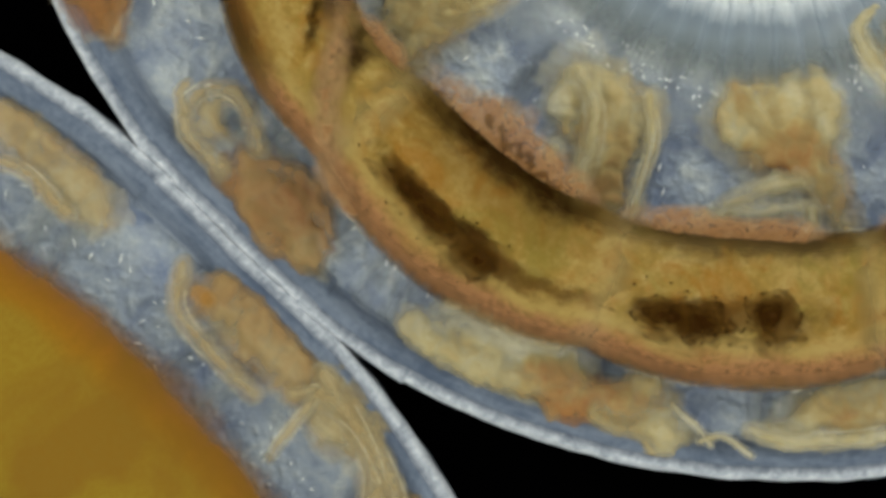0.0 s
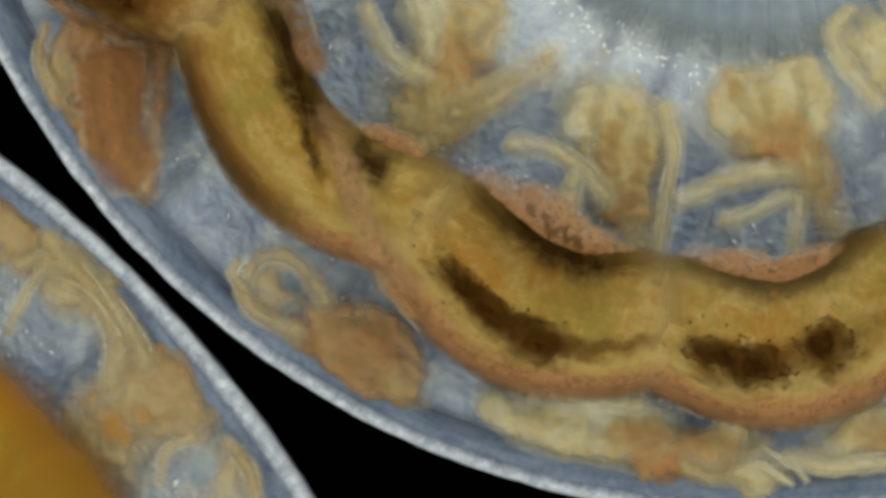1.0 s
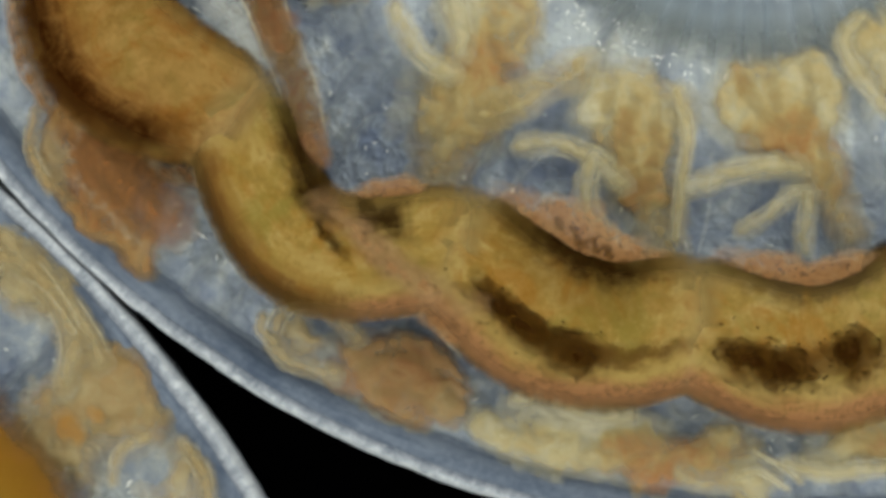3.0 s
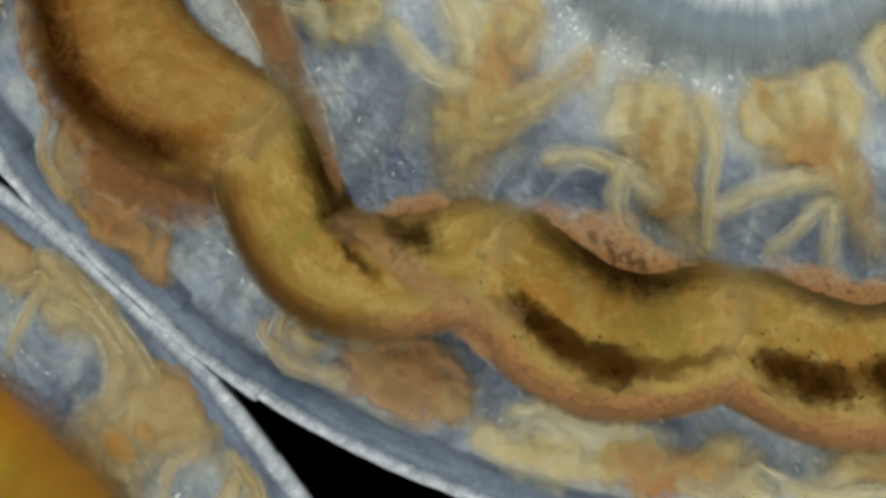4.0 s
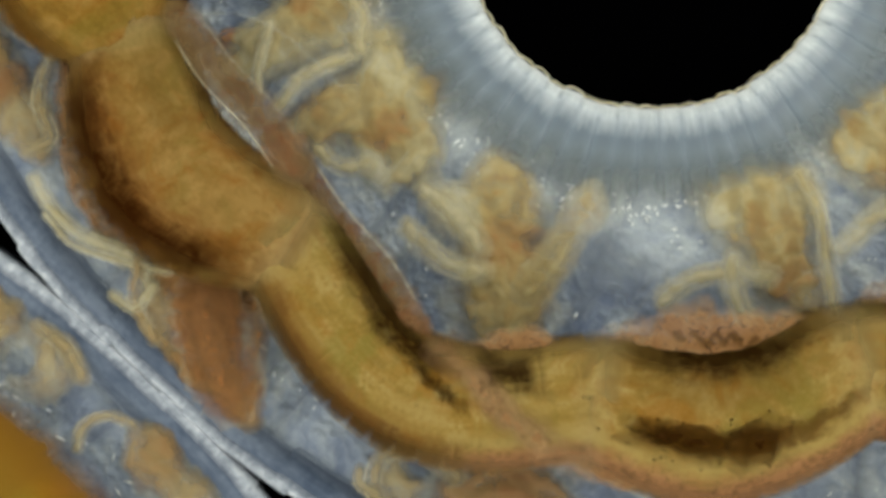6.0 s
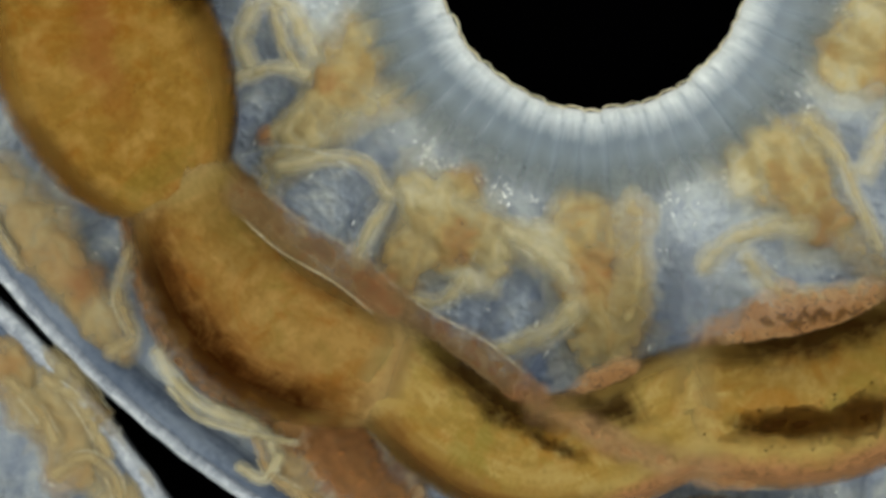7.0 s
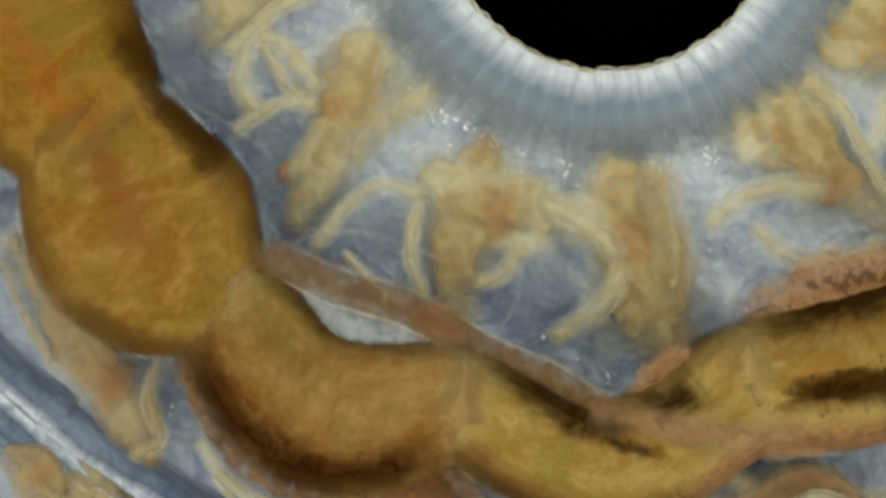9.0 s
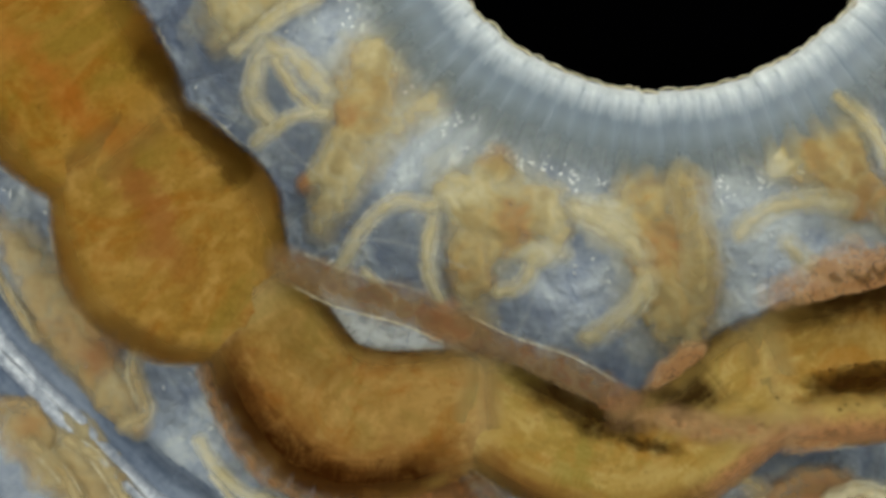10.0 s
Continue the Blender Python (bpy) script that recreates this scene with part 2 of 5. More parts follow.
def band_material(name, low, high, along=0.3, across=3.0, rough=0.35, alpha=1.0, bump=0.3, layered=False, gloss=0.3):
    """Layered wall: fine lengthwise or crosswise streaks."""
    m, tr, b = material(name, rough, gloss)
    vec, u, v, h = rest(tr)
    n1 = cloud(tr, vec, 1.0, 5, 0.65, 0.2, (along, across, 1))
    n2 = cloud(tr, vec, 8.0, 4, 0.7)
    k = maths(tr, "ADD", n1, maths(tr, "MULTIPLY", maths(tr, "SUBTRACT", n2, 0.5), 0.5))
    k = maths(tr, "ADD", k, maths(tr, "MULTIPLY", maths(tr, "SUBTRACT", cloud(tr, vec, 0.9, 4, 0.6, 0.8), 0.5), 0.7 if layered else 0.0))
    colour = ramp(tr, k, (0.32, low), (0.68, high))
    if layered:
        mask = ramp(tr, maths(tr, "MULTIPLY_ADD", v, 1.2, 1.0), (0.12, 0.5), (0.34, 0.0), (0.66, 0.0), (0.92, 0.0))
        colour = mix(tr, mask, colour, tuple(1.6 * c for c in high))
    tr.links.new(colour, b.inputs["Base Color"])
    b.inputs["Alpha"].default_value = alpha
    relief(tr, b, n2, bump, 0.001)
    return m


def rib_material(name):
    """Ribs of the inner wall: white and firm at the free edge, blue and clear further out."""
    m, tr, b = material(name, 0.3, 0.5)
    vec, u, v, h = rest(tr)
    n1 = cloud(tr, vec, 1.0, 5, 0.65, 0.2, (1.2, 0.5, 1))
    n2 = cloud(tr, vec, 7.0, 4, 0.7)
    k = maths(tr, "ADD", v, maths(tr, "MULTIPLY", maths(tr, "SUBTRACT", n1, 0.5), 0.20))
    k = maths(tr, "ADD", k, maths(tr, "MULTIPLY", maths(tr, "SUBTRACT", n2, 0.5), 0.22))
    colour = ramp(tr, k, (0.0, (0.56, 0.59, 0.59)), (0.13, (0.290, 0.320, 0.335)), (0.36, (0.078, 0.100, 0.124)), (0.8, (0.11, 0.132, 0.134)))
    groove = maths(tr, "MULTIPLY", ramp(tr, maths(tr, "ABSOLUTE", u), (0.2, 0.0), (0.95, 0.45)), ramp(tr, v, (0.02, 0.3), (0.15, 1.0), (0.6, 1.0), (0.8, 0.3)))
    colour = mix(tr, groove, colour, (0.13, 0.165, 0.20))
    tr.links.new(colour, b.inputs["Base Color"])
    tr.links.new(ramp(tr, k, (0.50, 1.0), (1.0, 0.0)), b.inputs["Alpha"])
    relief(tr, b, n2, 0.3, 0.001)
    return m


def cuticle_material(name):
    """Clear skin of the worm: whitish at its free edge, sinking into the blue muscle below."""
    m, tr, b = material(name, 0.45, 0.25)
    vec, u, v, h = rest(tr)
    n1 = cloud(tr, vec, 1.0, 6, 0.75, 0.3, (5.0, 4.0, 1))
    n2 = cloud(tr, vec, 16.0, 4, 0.7)
    k = maths(tr, "ADD", n1, maths(tr, "MULTIPLY", maths(tr, "SUBTRACT", n2, 0.5), 0.4))
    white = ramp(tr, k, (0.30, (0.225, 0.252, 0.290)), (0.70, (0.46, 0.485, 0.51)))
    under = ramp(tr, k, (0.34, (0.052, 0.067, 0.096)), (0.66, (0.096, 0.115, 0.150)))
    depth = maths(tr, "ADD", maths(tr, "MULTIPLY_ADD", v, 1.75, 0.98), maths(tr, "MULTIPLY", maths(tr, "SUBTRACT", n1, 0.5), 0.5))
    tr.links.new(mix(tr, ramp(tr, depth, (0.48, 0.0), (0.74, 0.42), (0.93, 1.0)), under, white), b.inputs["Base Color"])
    relief(tr, b, n2, 0.4, 0.001)
    return m


m_slide, tr, b = material("dark_field_glass", 0.9, 0.0)
b.inputs["Base Color"].default_value = (0.0002, 0.0002, 0.00025, 1)
M_CUTICLE = cuticle_material("cuticle")
M_MUSCLE = band_material("muscle_layer", (0.048, 0.064, 0.095), (0.110, 0.132, 0.170), 0.6, 3.5, 0.7, 1.0, 0.6, True, 0.05)
M_LINING = band_material("lining", (0.085, 0.110, 0.162), (0.165, 0.195, 0.235), 1.5, 2.0, 0.4, 1.0, 0.8)
M_CAVITY = sheet_material("body_cavity", (0.096, 0.127, 0.208), (0.230, 0.268, 0.326), (0.47, 0.495, 0.47))
M_COELOM = sheet_material("outer_cavity", (0.086, 0.115, 0.186), (0.176, 0.208, 0.254), (0.37, 0.39, 0.37))
M_RIB = rib_material("inner_rib")
M_RIM = band_material("rib_rim", (0.42, 0.34, 0.17), (0.86, 0.80, 0.60), 6, 6, 0.3)
DARK, UMBER = (0.009, 0.003, 0.0005), (0.042, 0.018, 0.004)
PINK = (0.190, 0.092, 0.040)
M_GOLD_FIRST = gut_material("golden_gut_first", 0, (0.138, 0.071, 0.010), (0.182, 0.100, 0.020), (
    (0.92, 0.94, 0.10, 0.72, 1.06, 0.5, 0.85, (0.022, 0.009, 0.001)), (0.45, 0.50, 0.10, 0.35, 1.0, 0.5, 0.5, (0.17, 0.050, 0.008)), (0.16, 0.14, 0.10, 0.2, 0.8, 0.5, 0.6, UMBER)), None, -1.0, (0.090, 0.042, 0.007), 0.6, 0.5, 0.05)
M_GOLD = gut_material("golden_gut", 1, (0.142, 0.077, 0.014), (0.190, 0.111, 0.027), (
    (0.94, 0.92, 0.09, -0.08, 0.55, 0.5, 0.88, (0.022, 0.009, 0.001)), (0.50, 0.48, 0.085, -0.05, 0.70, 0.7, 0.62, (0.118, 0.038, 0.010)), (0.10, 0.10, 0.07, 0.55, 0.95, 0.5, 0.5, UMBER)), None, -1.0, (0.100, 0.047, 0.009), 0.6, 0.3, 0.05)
# the first two bands paint the dark shading of the outer side
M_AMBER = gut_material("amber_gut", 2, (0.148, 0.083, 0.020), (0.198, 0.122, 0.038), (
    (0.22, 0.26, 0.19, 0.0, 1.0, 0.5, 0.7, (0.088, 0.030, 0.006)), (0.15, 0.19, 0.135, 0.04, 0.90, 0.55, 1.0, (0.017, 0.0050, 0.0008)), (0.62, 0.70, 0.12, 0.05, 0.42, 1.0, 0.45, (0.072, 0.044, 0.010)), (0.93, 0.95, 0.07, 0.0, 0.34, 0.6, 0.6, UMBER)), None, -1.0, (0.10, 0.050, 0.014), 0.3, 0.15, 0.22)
# the first band paints the shadow edge along the outer side
M_FOLD = gut_material("folded_gut", 3, (0.172, 0.110, 0.025), (0.222, 0.156, 0.052), (
    (0.12, 0.13, 0.11, 0.02, 0.66, 0.4, 0.95, (0.022, 0.010, 0.003)), (0.20, 0.20, 0.12, 0.0, 0.6, 0.5, 0.6, (0.110, 0.050, 0.012)), (0.87, 0.84, 0.16, 0.02, 0.66, 0.35, 0.97, DARK), (0.74, 0.52, 0.07, 0.46, 0.66, 0.6, 0.9, DARK), (0.84, 0.74, 0.17, 0.66, 0.86, 0.5, 0.95, DARK)), PINK, 0.52)
M_OLIVE = gut_material("olive_gut", 4, (0.170, 0.106, 0.024), (0.222, 0.156, 0.050), (
    (0.78, 0.76, 0.20, 0.04, 0.94, 0.35, 0.55, (0.080, 0.040, 0.008)), (0.90, 0.87, 0.125, 0.02, 0.98, 0.25, 0.96, DARK), (0.43, 0.37, 0.075, 0.12, 0.66, 0.45, 0.97, DARK), (0.35, 0.37, 0.07, 0.50, 1.0, 0.7, 0.8, UMBER)), PINK)
M_CLUMPED = gut_material("clumped_gut", 5, (0.172, 0.110, 0.026), (0.226, 0.160, 0.056), (
    (0.92, 0.92, 0.12, 0.02, 0.98, 0.3, 0.85, (0.038, 0.022, 0.008)), (0.44, 0.46, 0.12, 0.12, 0.82, 1.0, 0.75, UMBER)), PINK)
M_STREAKED = gut_material("streaked_gut", 6, (0.170, 0.106, 0.024), (0.222, 0.156, 0.050), (
    (0.90, 0.88, 0.12, 0.02, 0.98, 0.3, 0.92, DARK), (0.42, 0.38, 0.08, 0.1, 0.8, 0.6, 0.95, DARK)), PINK)
M_VESSEL = tissue_material("brown_vessel", (0.074, 0.044, 0.019), (0.116, 0.077, 0.036), (0.088, 0.036, 0.013), 1.9, 0.88, 0.0, 0.0, 0.6, 0.40)
M_ORANGE = tissue_material("orange_spot", (0.25, 0.115, 0.014), (0.26, 0.16, 0.06), (0.22, 0.10, 0.014), 2.6, 0.6)
M_KNOT = tissue_material("rusty_knot", (0.150, 0.056, 0.018), (0.20, 0.105, 0.042), (0.095, 0.030, 0.009), 3.2, 0.55)
M_PINK = tissue_material("pink_granules", (0.178, 0.086, 0.030), (0.250, 0.155, 0.072), (0.066, 0.028, 0.009), 3.6, 0.82)
M_DARK = tissue_material("dark_contents", (0.016, 0.006, 0.001), (0.075, 0.034, 0.005), (0.03, 0.013, 0.003), 2.4, 1.0, 0.0, 0.0, 1.0, 0.8)
def organ_material(name, thin_tone, pale_tone, mid_tone, deep_tone, fold_shade=(0.125, 0.085, 0.026)):
    """Gauzy organ tissue: cream where thin, ochre to rusty brown by its tone, with painted fold shade."""
    m, tr, b = material(name, 0.5, 0.12)
    vec, _, _, core = rest(tr)
    t = tr.nodes.new("ShaderNodeAttribute")
    t.attribute_name = "tone"
    big = cloud(tr, vec, 1.8, 4, 0.6, 0.6)
    fine = cloud(tr, vec, 9.0, 5, 0.7, 0.4)
    k = maths(tr, "ADD", t.outputs["Fac"], maths(tr, "MULTIPLY", maths(tr, "SUBTRACT", big, 0.5), 0.75))
    k = maths(tr, "ADD", k, maths(tr, "MULTIPLY", maths(tr, "SUBTRACT", fine, 0.5), 0.40))
    body = ramp(tr, k, (0.0, thin_tone), (0.30, pale_tone), (0.60, mid_tone), (1.0, deep_tone))
    # folds have no relief of their own: their shade is put into the colour
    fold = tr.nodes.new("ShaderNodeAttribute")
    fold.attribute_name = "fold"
    body = mix(tr, ramp(tr, maths(tr, "ADD", fold.outputs["Fac"], maths(tr, "MULTIPLY", maths(tr, "SUBTRACT", big, 0.5), 0.8)), (0.15, 0.0), (1.0, 0.40)), body, fold_shade)
    # bright refractive outline, painted as pale colour where the tissue thins out
    edge = maths(tr, "ADD", core, maths(tr, "MULTIPLY", maths(tr, "SUBTRACT", fine, 0.5), 0.5))
    colour = mix(tr, ramp(tr, edge, (0.0, 0.8), (0.13, 0.0)), body, (0.46, 0.44, 0.32))
    tr.links.new(colour, b.inputs["Base Color"])
    wear = maths(tr, "MULTIPLY", maths(tr, "SUBTRACT", fine, 0.5), 0.4)
    thin = maths(tr, "MULTIPLY_ADD", wear, maths(tr, "MINIMUM", maths(tr, "MULTIPLY", core, 3.0), 1.0), core)
    tr.links.new(ramp(tr, thin, (0.0, 0.0), (0.05, 0.24), (0.14, 0.28), (0.38, 0.58), (0.75, 0.90)), b.inputs["Alpha"])
    relief(tr, b, maths(tr, "ADD", maths(tr, "MULTIPLY", core, 0.8), maths(tr, "MULTIPLY", fine, 0.7)), 0.45, 0.0012)
    return m


M_ORGAN = organ_material("organ_tissue", (0.370, 0.340, 0.230), (0.306, 0.258, 0.130), (0.262, 0.188, 0.070), (0.214, 0.098, 0.027))
M_GLAND = organ_material("gland_tissue", (0.255, 0.215, 0.118), (0.224, 0.166, 0.075), (0.203, 0.124, 0.046), (0.164, 0.075, 0.024))
M_RUSTY = organ_material("rusty_gland_tissue", (0.245, 0.185, 0.090), (0.220, 0.142, 0.055), (0.205, 0.108, 0.034), (0.178, 0.074, 0.019), (0.075, 0.038, 0.010))
M_VEIL = tissue_material("veil", (0.285, 0.300, 0.290), (0.350, 0.360, 0.340), (0.240, 0.235, 0.200), 1.6, 0.75)
# pale lines that imitate the bright highlight along refractive edges
M_EDGE_LIGHT = tissue_material("margin", (0.50, 0.47, 0.34), (0.56, 0.54, 0.42), (0.42, 0.37, 0.24), 1.6, 0.52, 0.0, 0.1, 3.4)
# near-white colour: granules of the cavity and stand-ins for its white glints
M_GLINT_GRAIN = band_material("grain", (0.55, 0.58, 0.58), (0.85, 0.86, 0.82), 2, 2, 0.15)
M_MEMBRANE = tissue_material("membrane", (0.46, 0.45, 0.36), (0.56, 0.55, 0.46), (0.34, 0.28, 0.18), 1.4, 0.5, 0.0, 0.1, 3.0)
M_STAIN = tissue_material("brown_stain", (0.050, 0.022, 0.004), (0.100, 0.052, 0.012), (0.055, 0.026, 0.005), 1.8, 0.55, 0.0, 0.0, 1.0, 0.85)
M_SPECK = band_material("food_grain", (0.020, 0.009, 0.002), (0.060, 0.028, 0.006), 2, 2, 0.8, 0.85, 0.2, False, 0.0)
M_FIBRE = tissue_material("fibre", (0.50, 0.52, 0.46), (0.60, 0.60, 0.54), (0.40, 0.42, 0.42), 3.0, 0.2)


# ---- building tools ----
def empty(name, label, category, group="", kind=""):
    return tagged(new(name), label, category, group, kind)


def part(name, mesh, mat, parent, label=""):
    ob = new(name, mesh)
    if not mesh.materials:
        mesh.materials.append(mat)
    ob.parent = parent
    return tagged(ob, label)


def mesh_from(name, verts, faces, rests):
    me = bpy.data.meshes.new(name)
    me.from_pydata(verts, [], faces)
    at = me.attributes.new("rest", "FLOAT_VECTOR", "POINT")
    at.data.foreach_set("vector", np.array(rests, np.float32).ravel())
    me.polygons.foreach_set("use_smooth", [len(f) < 5 for f in faces])
    me.update()
    return me


def swept(name, rings, rests):
    """Rings of equally many points, joined and closed at both ends."""
    n = len(rings[0])
    verts = [p for r in rings for p in r]
    rs = [p for r in rests for p in r]
    faces = []
    for i in range(len(rings) - 1):
        for j in range(n):
            k = (j + 1) % n
            faces.append((i * n + j, i * n + k, (i + 1) * n + k, (i + 1) * n + j))
    for i, flip in ((0, True), (len(rings) - 1, False)):
        loop = [i * n + j for j in range(n)]
        faces.append(tuple(reversed(loop)) if flip else tuple(loop))
    return mesh_from(name, verts, faces, rs)


def arc_strip(name, s0, s1, radius, profile, steps, wobble=0.0, seed=0.0, unit=0.01, across=0.01):
    """A piece of rim from s0 to s1 on a circle; profile: closed loop of (outward, height)."""
    mid = 0.5 * (s0 + s1)
    rings, rests = [], []
    for i in range(steps + 1):
        s = s0 + (s1 - s0) * i / steps
        a = (s - mid) / radius
        ring, rr = [], []
        for j, (o, h) in enumerate(profile):
            w = wobble * noise.noise((s * 0.02 + seed, j * 0.7, seed))
            r = radius + o + w
            drop = 3.0 if i in (0, steps) and h > 10 else 0.0
            ring.append((r * math.sin(a) * MM, (r * math.cos(a) - radius) * MM, (h + 0.4 * w - drop) * MM))
            rr.append((s * unit, o * across, h * 0.01))
        rings.append(ring)
        rests.append(rr)
    return swept(name, rings, rests)


def sheet(name, s0, s1, radius, near, far, height, spread=70.0, seed=0.0, climb=0.0, bank=0.0):
    """A slab of cavity floor on a circle from s0 to s1, out from near to far; its margins thin out."""
    mid = 0.5 * (s0 + s1)
    nu, nv = 10, 10
    verts, rests, faces, outs = [], [], [], []
    for layer in (1, 0):
        for i in range(nu + 1):
            s = s0 - spread + (s1 - s0 + 2 * spread) * i / nu
            a = (s - mid) / radius
            for j in range(nv + 1):
                o = near + (far - near) * j / nv
                over = max(0.0, s0 - s, s - s1) / spread
                end = min(1.0, 3.0 * (1 - j / nv))
                r = radius + o
                verts.append((r * math.sin(a) * MM, (r * math.cos(a) - radius) * MM, (height + (climb if j == 0 else bank * min(1.0, max(0.0, 2.0 - 0.4 * j))) if layer else 2) * MM))
                rests.append((r * math.sin(s / radius) * 0.01 + seed, r * math.cos(s / radius) * 0.01, min(1 - over, end)))
                outs.append(o * 0.01)
    c = (nu + 1) * (nv + 1)
    for i in range(nu):
        for j in range(nv):
            q = (i * (nv + 1) + j, (i + 1) * (nv + 1) + j, (i + 1) * (nv + 1) + j + 1, i * (nv + 1) + j + 1)
            flip = (far > near)
            faces.append(q if flip else q[::-1])
            low = tuple(k + c for k in q)
            faces.append(low[::-1] if flip else low)
    rim = [i * (nv + 1) for i in range(nu + 1)] + [nu * (nv + 1) + j for j in range(1, nv + 1)]
    rim += [i * (nv + 1) + nv for i in range(nu - 1, -1, -1)] + [j for j in range(nv - 1, 0, -1)]
    for p, q in zip(rim, rim[1:] + rim[:1]):
        faces.append((p, q, q + c, p + c))
    me = mesh_from(name, verts, faces, rests)
    at = me.attributes.new("out", "FLOAT", "POINT")
    at.data.foreach_set("value", np.array(outs, np.float32))
    return me


def flecks(name, places, seed, longest=13.0):
    """Tiny bright grains, each a stretched octahedron, at (x, y, z) places."""
    rnd = random.Random(seed)
    verts, faces, rests = [], [], []
    for x, y, z in places:
        a, ln, w = rnd.uniform(0, math.pi), rnd.uniform(3, longest), rnd.uniform(1.2, 2.5)
        dx, dy = math.cos(a), math.sin(a)
        c = len(verts)
        for u, v, h in ((ln, 0, 0), (0, w, 0), (-ln, 0, 0), (0, -w, 0), (0, 0, w), (0, 0, -w)):
            verts.append(((x + u * dx - v * dy) * MM, (y + u * dy + v * dx) * MM, (z + h) * MM))
            rests.append((x * 0.01, y * 0.01, 1.0))
        faces += [(c + i, c + (i + 1) % 4, c + 4) for i in range(4)] + [(c + (i + 1) % 4, c + i, c + 5) for i in range(4)]
    return mesh_from(name, verts, faces, rests)


def spline(points, n):
    """Catmull-Rom through points (tuples), n samples."""
    p = [np.array(q, float) for q in points]
    p = [2 * p[0] - p[1], *p, 2 * p[-1] - p[-2]]
    out = []
    for i in range(n):
        f = i / (n - 1) * (len(p) - 3)
        k = min(int(f), len(p) - 4)
        u = f - k
        a, b, c, d = p[k:k + 4]
        out.append(0.5 * (2 * b + (c - a) * u + (2 * a - 5 * b + 4 * c - d) * u**2 + (3 * b - a - 3 * c + d) * u**3))
    return out


def tube(name, points, width, z=30.0, taper=0.75, flat=0.4, lumps=0.1, seed=0.0, round_ends=True, n=None):
    """A soft tubule through (x, y) points, y towards the operator, round-ended; width: its diameter."""
    length = sum(math.dist(a, b) for a, b in zip(points, points[1:]))
    n = n or max(10, int(length / (width * 0.28)))
    line = spline([(x, -y) for x, y in points], n)
    rings, rests = [], []
    m = 12
    for i, c in enumerate(line):
        f = i / (n - 1)
        t = line[min(i + 1, n - 1)] - line[max(i - 1, 0)]
        t = t / (np.linalg.norm(t) + 1e-9)
        side = np.array((-t[1], t[0]))
        r = 0.5 * width * (1 + (taper - 1) * f) * (1 + lumps * noise.noise((i * 0.45 + seed, seed, 1.3)) * 2)
        if round_ends:
            d = min(f, 1 - f) * length
            if d < r:
                r *= math.sqrt(max(0.03, 1 - (1 - d / r) ** 2))
        ring, rr = [], []
        for j in range(m):
            a = math.tau * j / m
            off = r * math.cos(a)
            ring.append(((c[0] + side[0] * off) * MM, (c[1] + side[1] * off) * MM, (z + r * flat * math.sin(a)) * MM))
            rr.append(((c[0] + side[0] * off) * 0.01 + seed, (c[1] + side[1] * off) * 0.01, (1 - abs(math.cos(a))) * min(1.0, max(0.0, 4 * min(f, 1 - f) * length / width + (0.0 if round_ends else 1.0))) if math.sin(a) > 0 else 0.0))
        rings.append(ring)
        rests.append(rr)
    return swept(name, rings, rests)


def lobe(name, x, y, rx, ry, turn=0.0, z=30.0, rz=None, lumps=0.22, seed=0.0, scale=1.6, sub=4):
    """A lumpy flattened lobe."""
    bm = bmesh.new()
    bmesh.ops.create_icosphere(bm, subdivisions=sub, radius=1)
    rz = rz or 0.20 * min(rx, ry)
    ca, sa = math.cos(radians(turn)), math.sin(radians(turn))
    verts, rests = [], []
    for v in bm.verts:
        d = v.co
        k = 1 + lumps * (noise.noise(d * scale + Vector((seed, 2 * seed, 0))) * 1.5 + 0.5 * noise.noise(d * scale * 3 + Vector((seed, 0, seed))))
        px, py, pz = d.x * rx * k, d.y * ry * k, d.z * rz * k
        wx, wy = px * ca - py * sa + x, px * sa + py * ca - y
        verts.append((wx * MM, wy * MM, (pz + z) * MM))
        rests.append((wx * 0.01 + seed, wy * 0.01, 1 - math.hypot(d.x, d.y) if d.z > 0 else 0.0))
    faces = [tuple(v.index for v in f.verts) for f in bm.faces]
    bm.free()
    return mesh_from(name, verts, faces, rests)


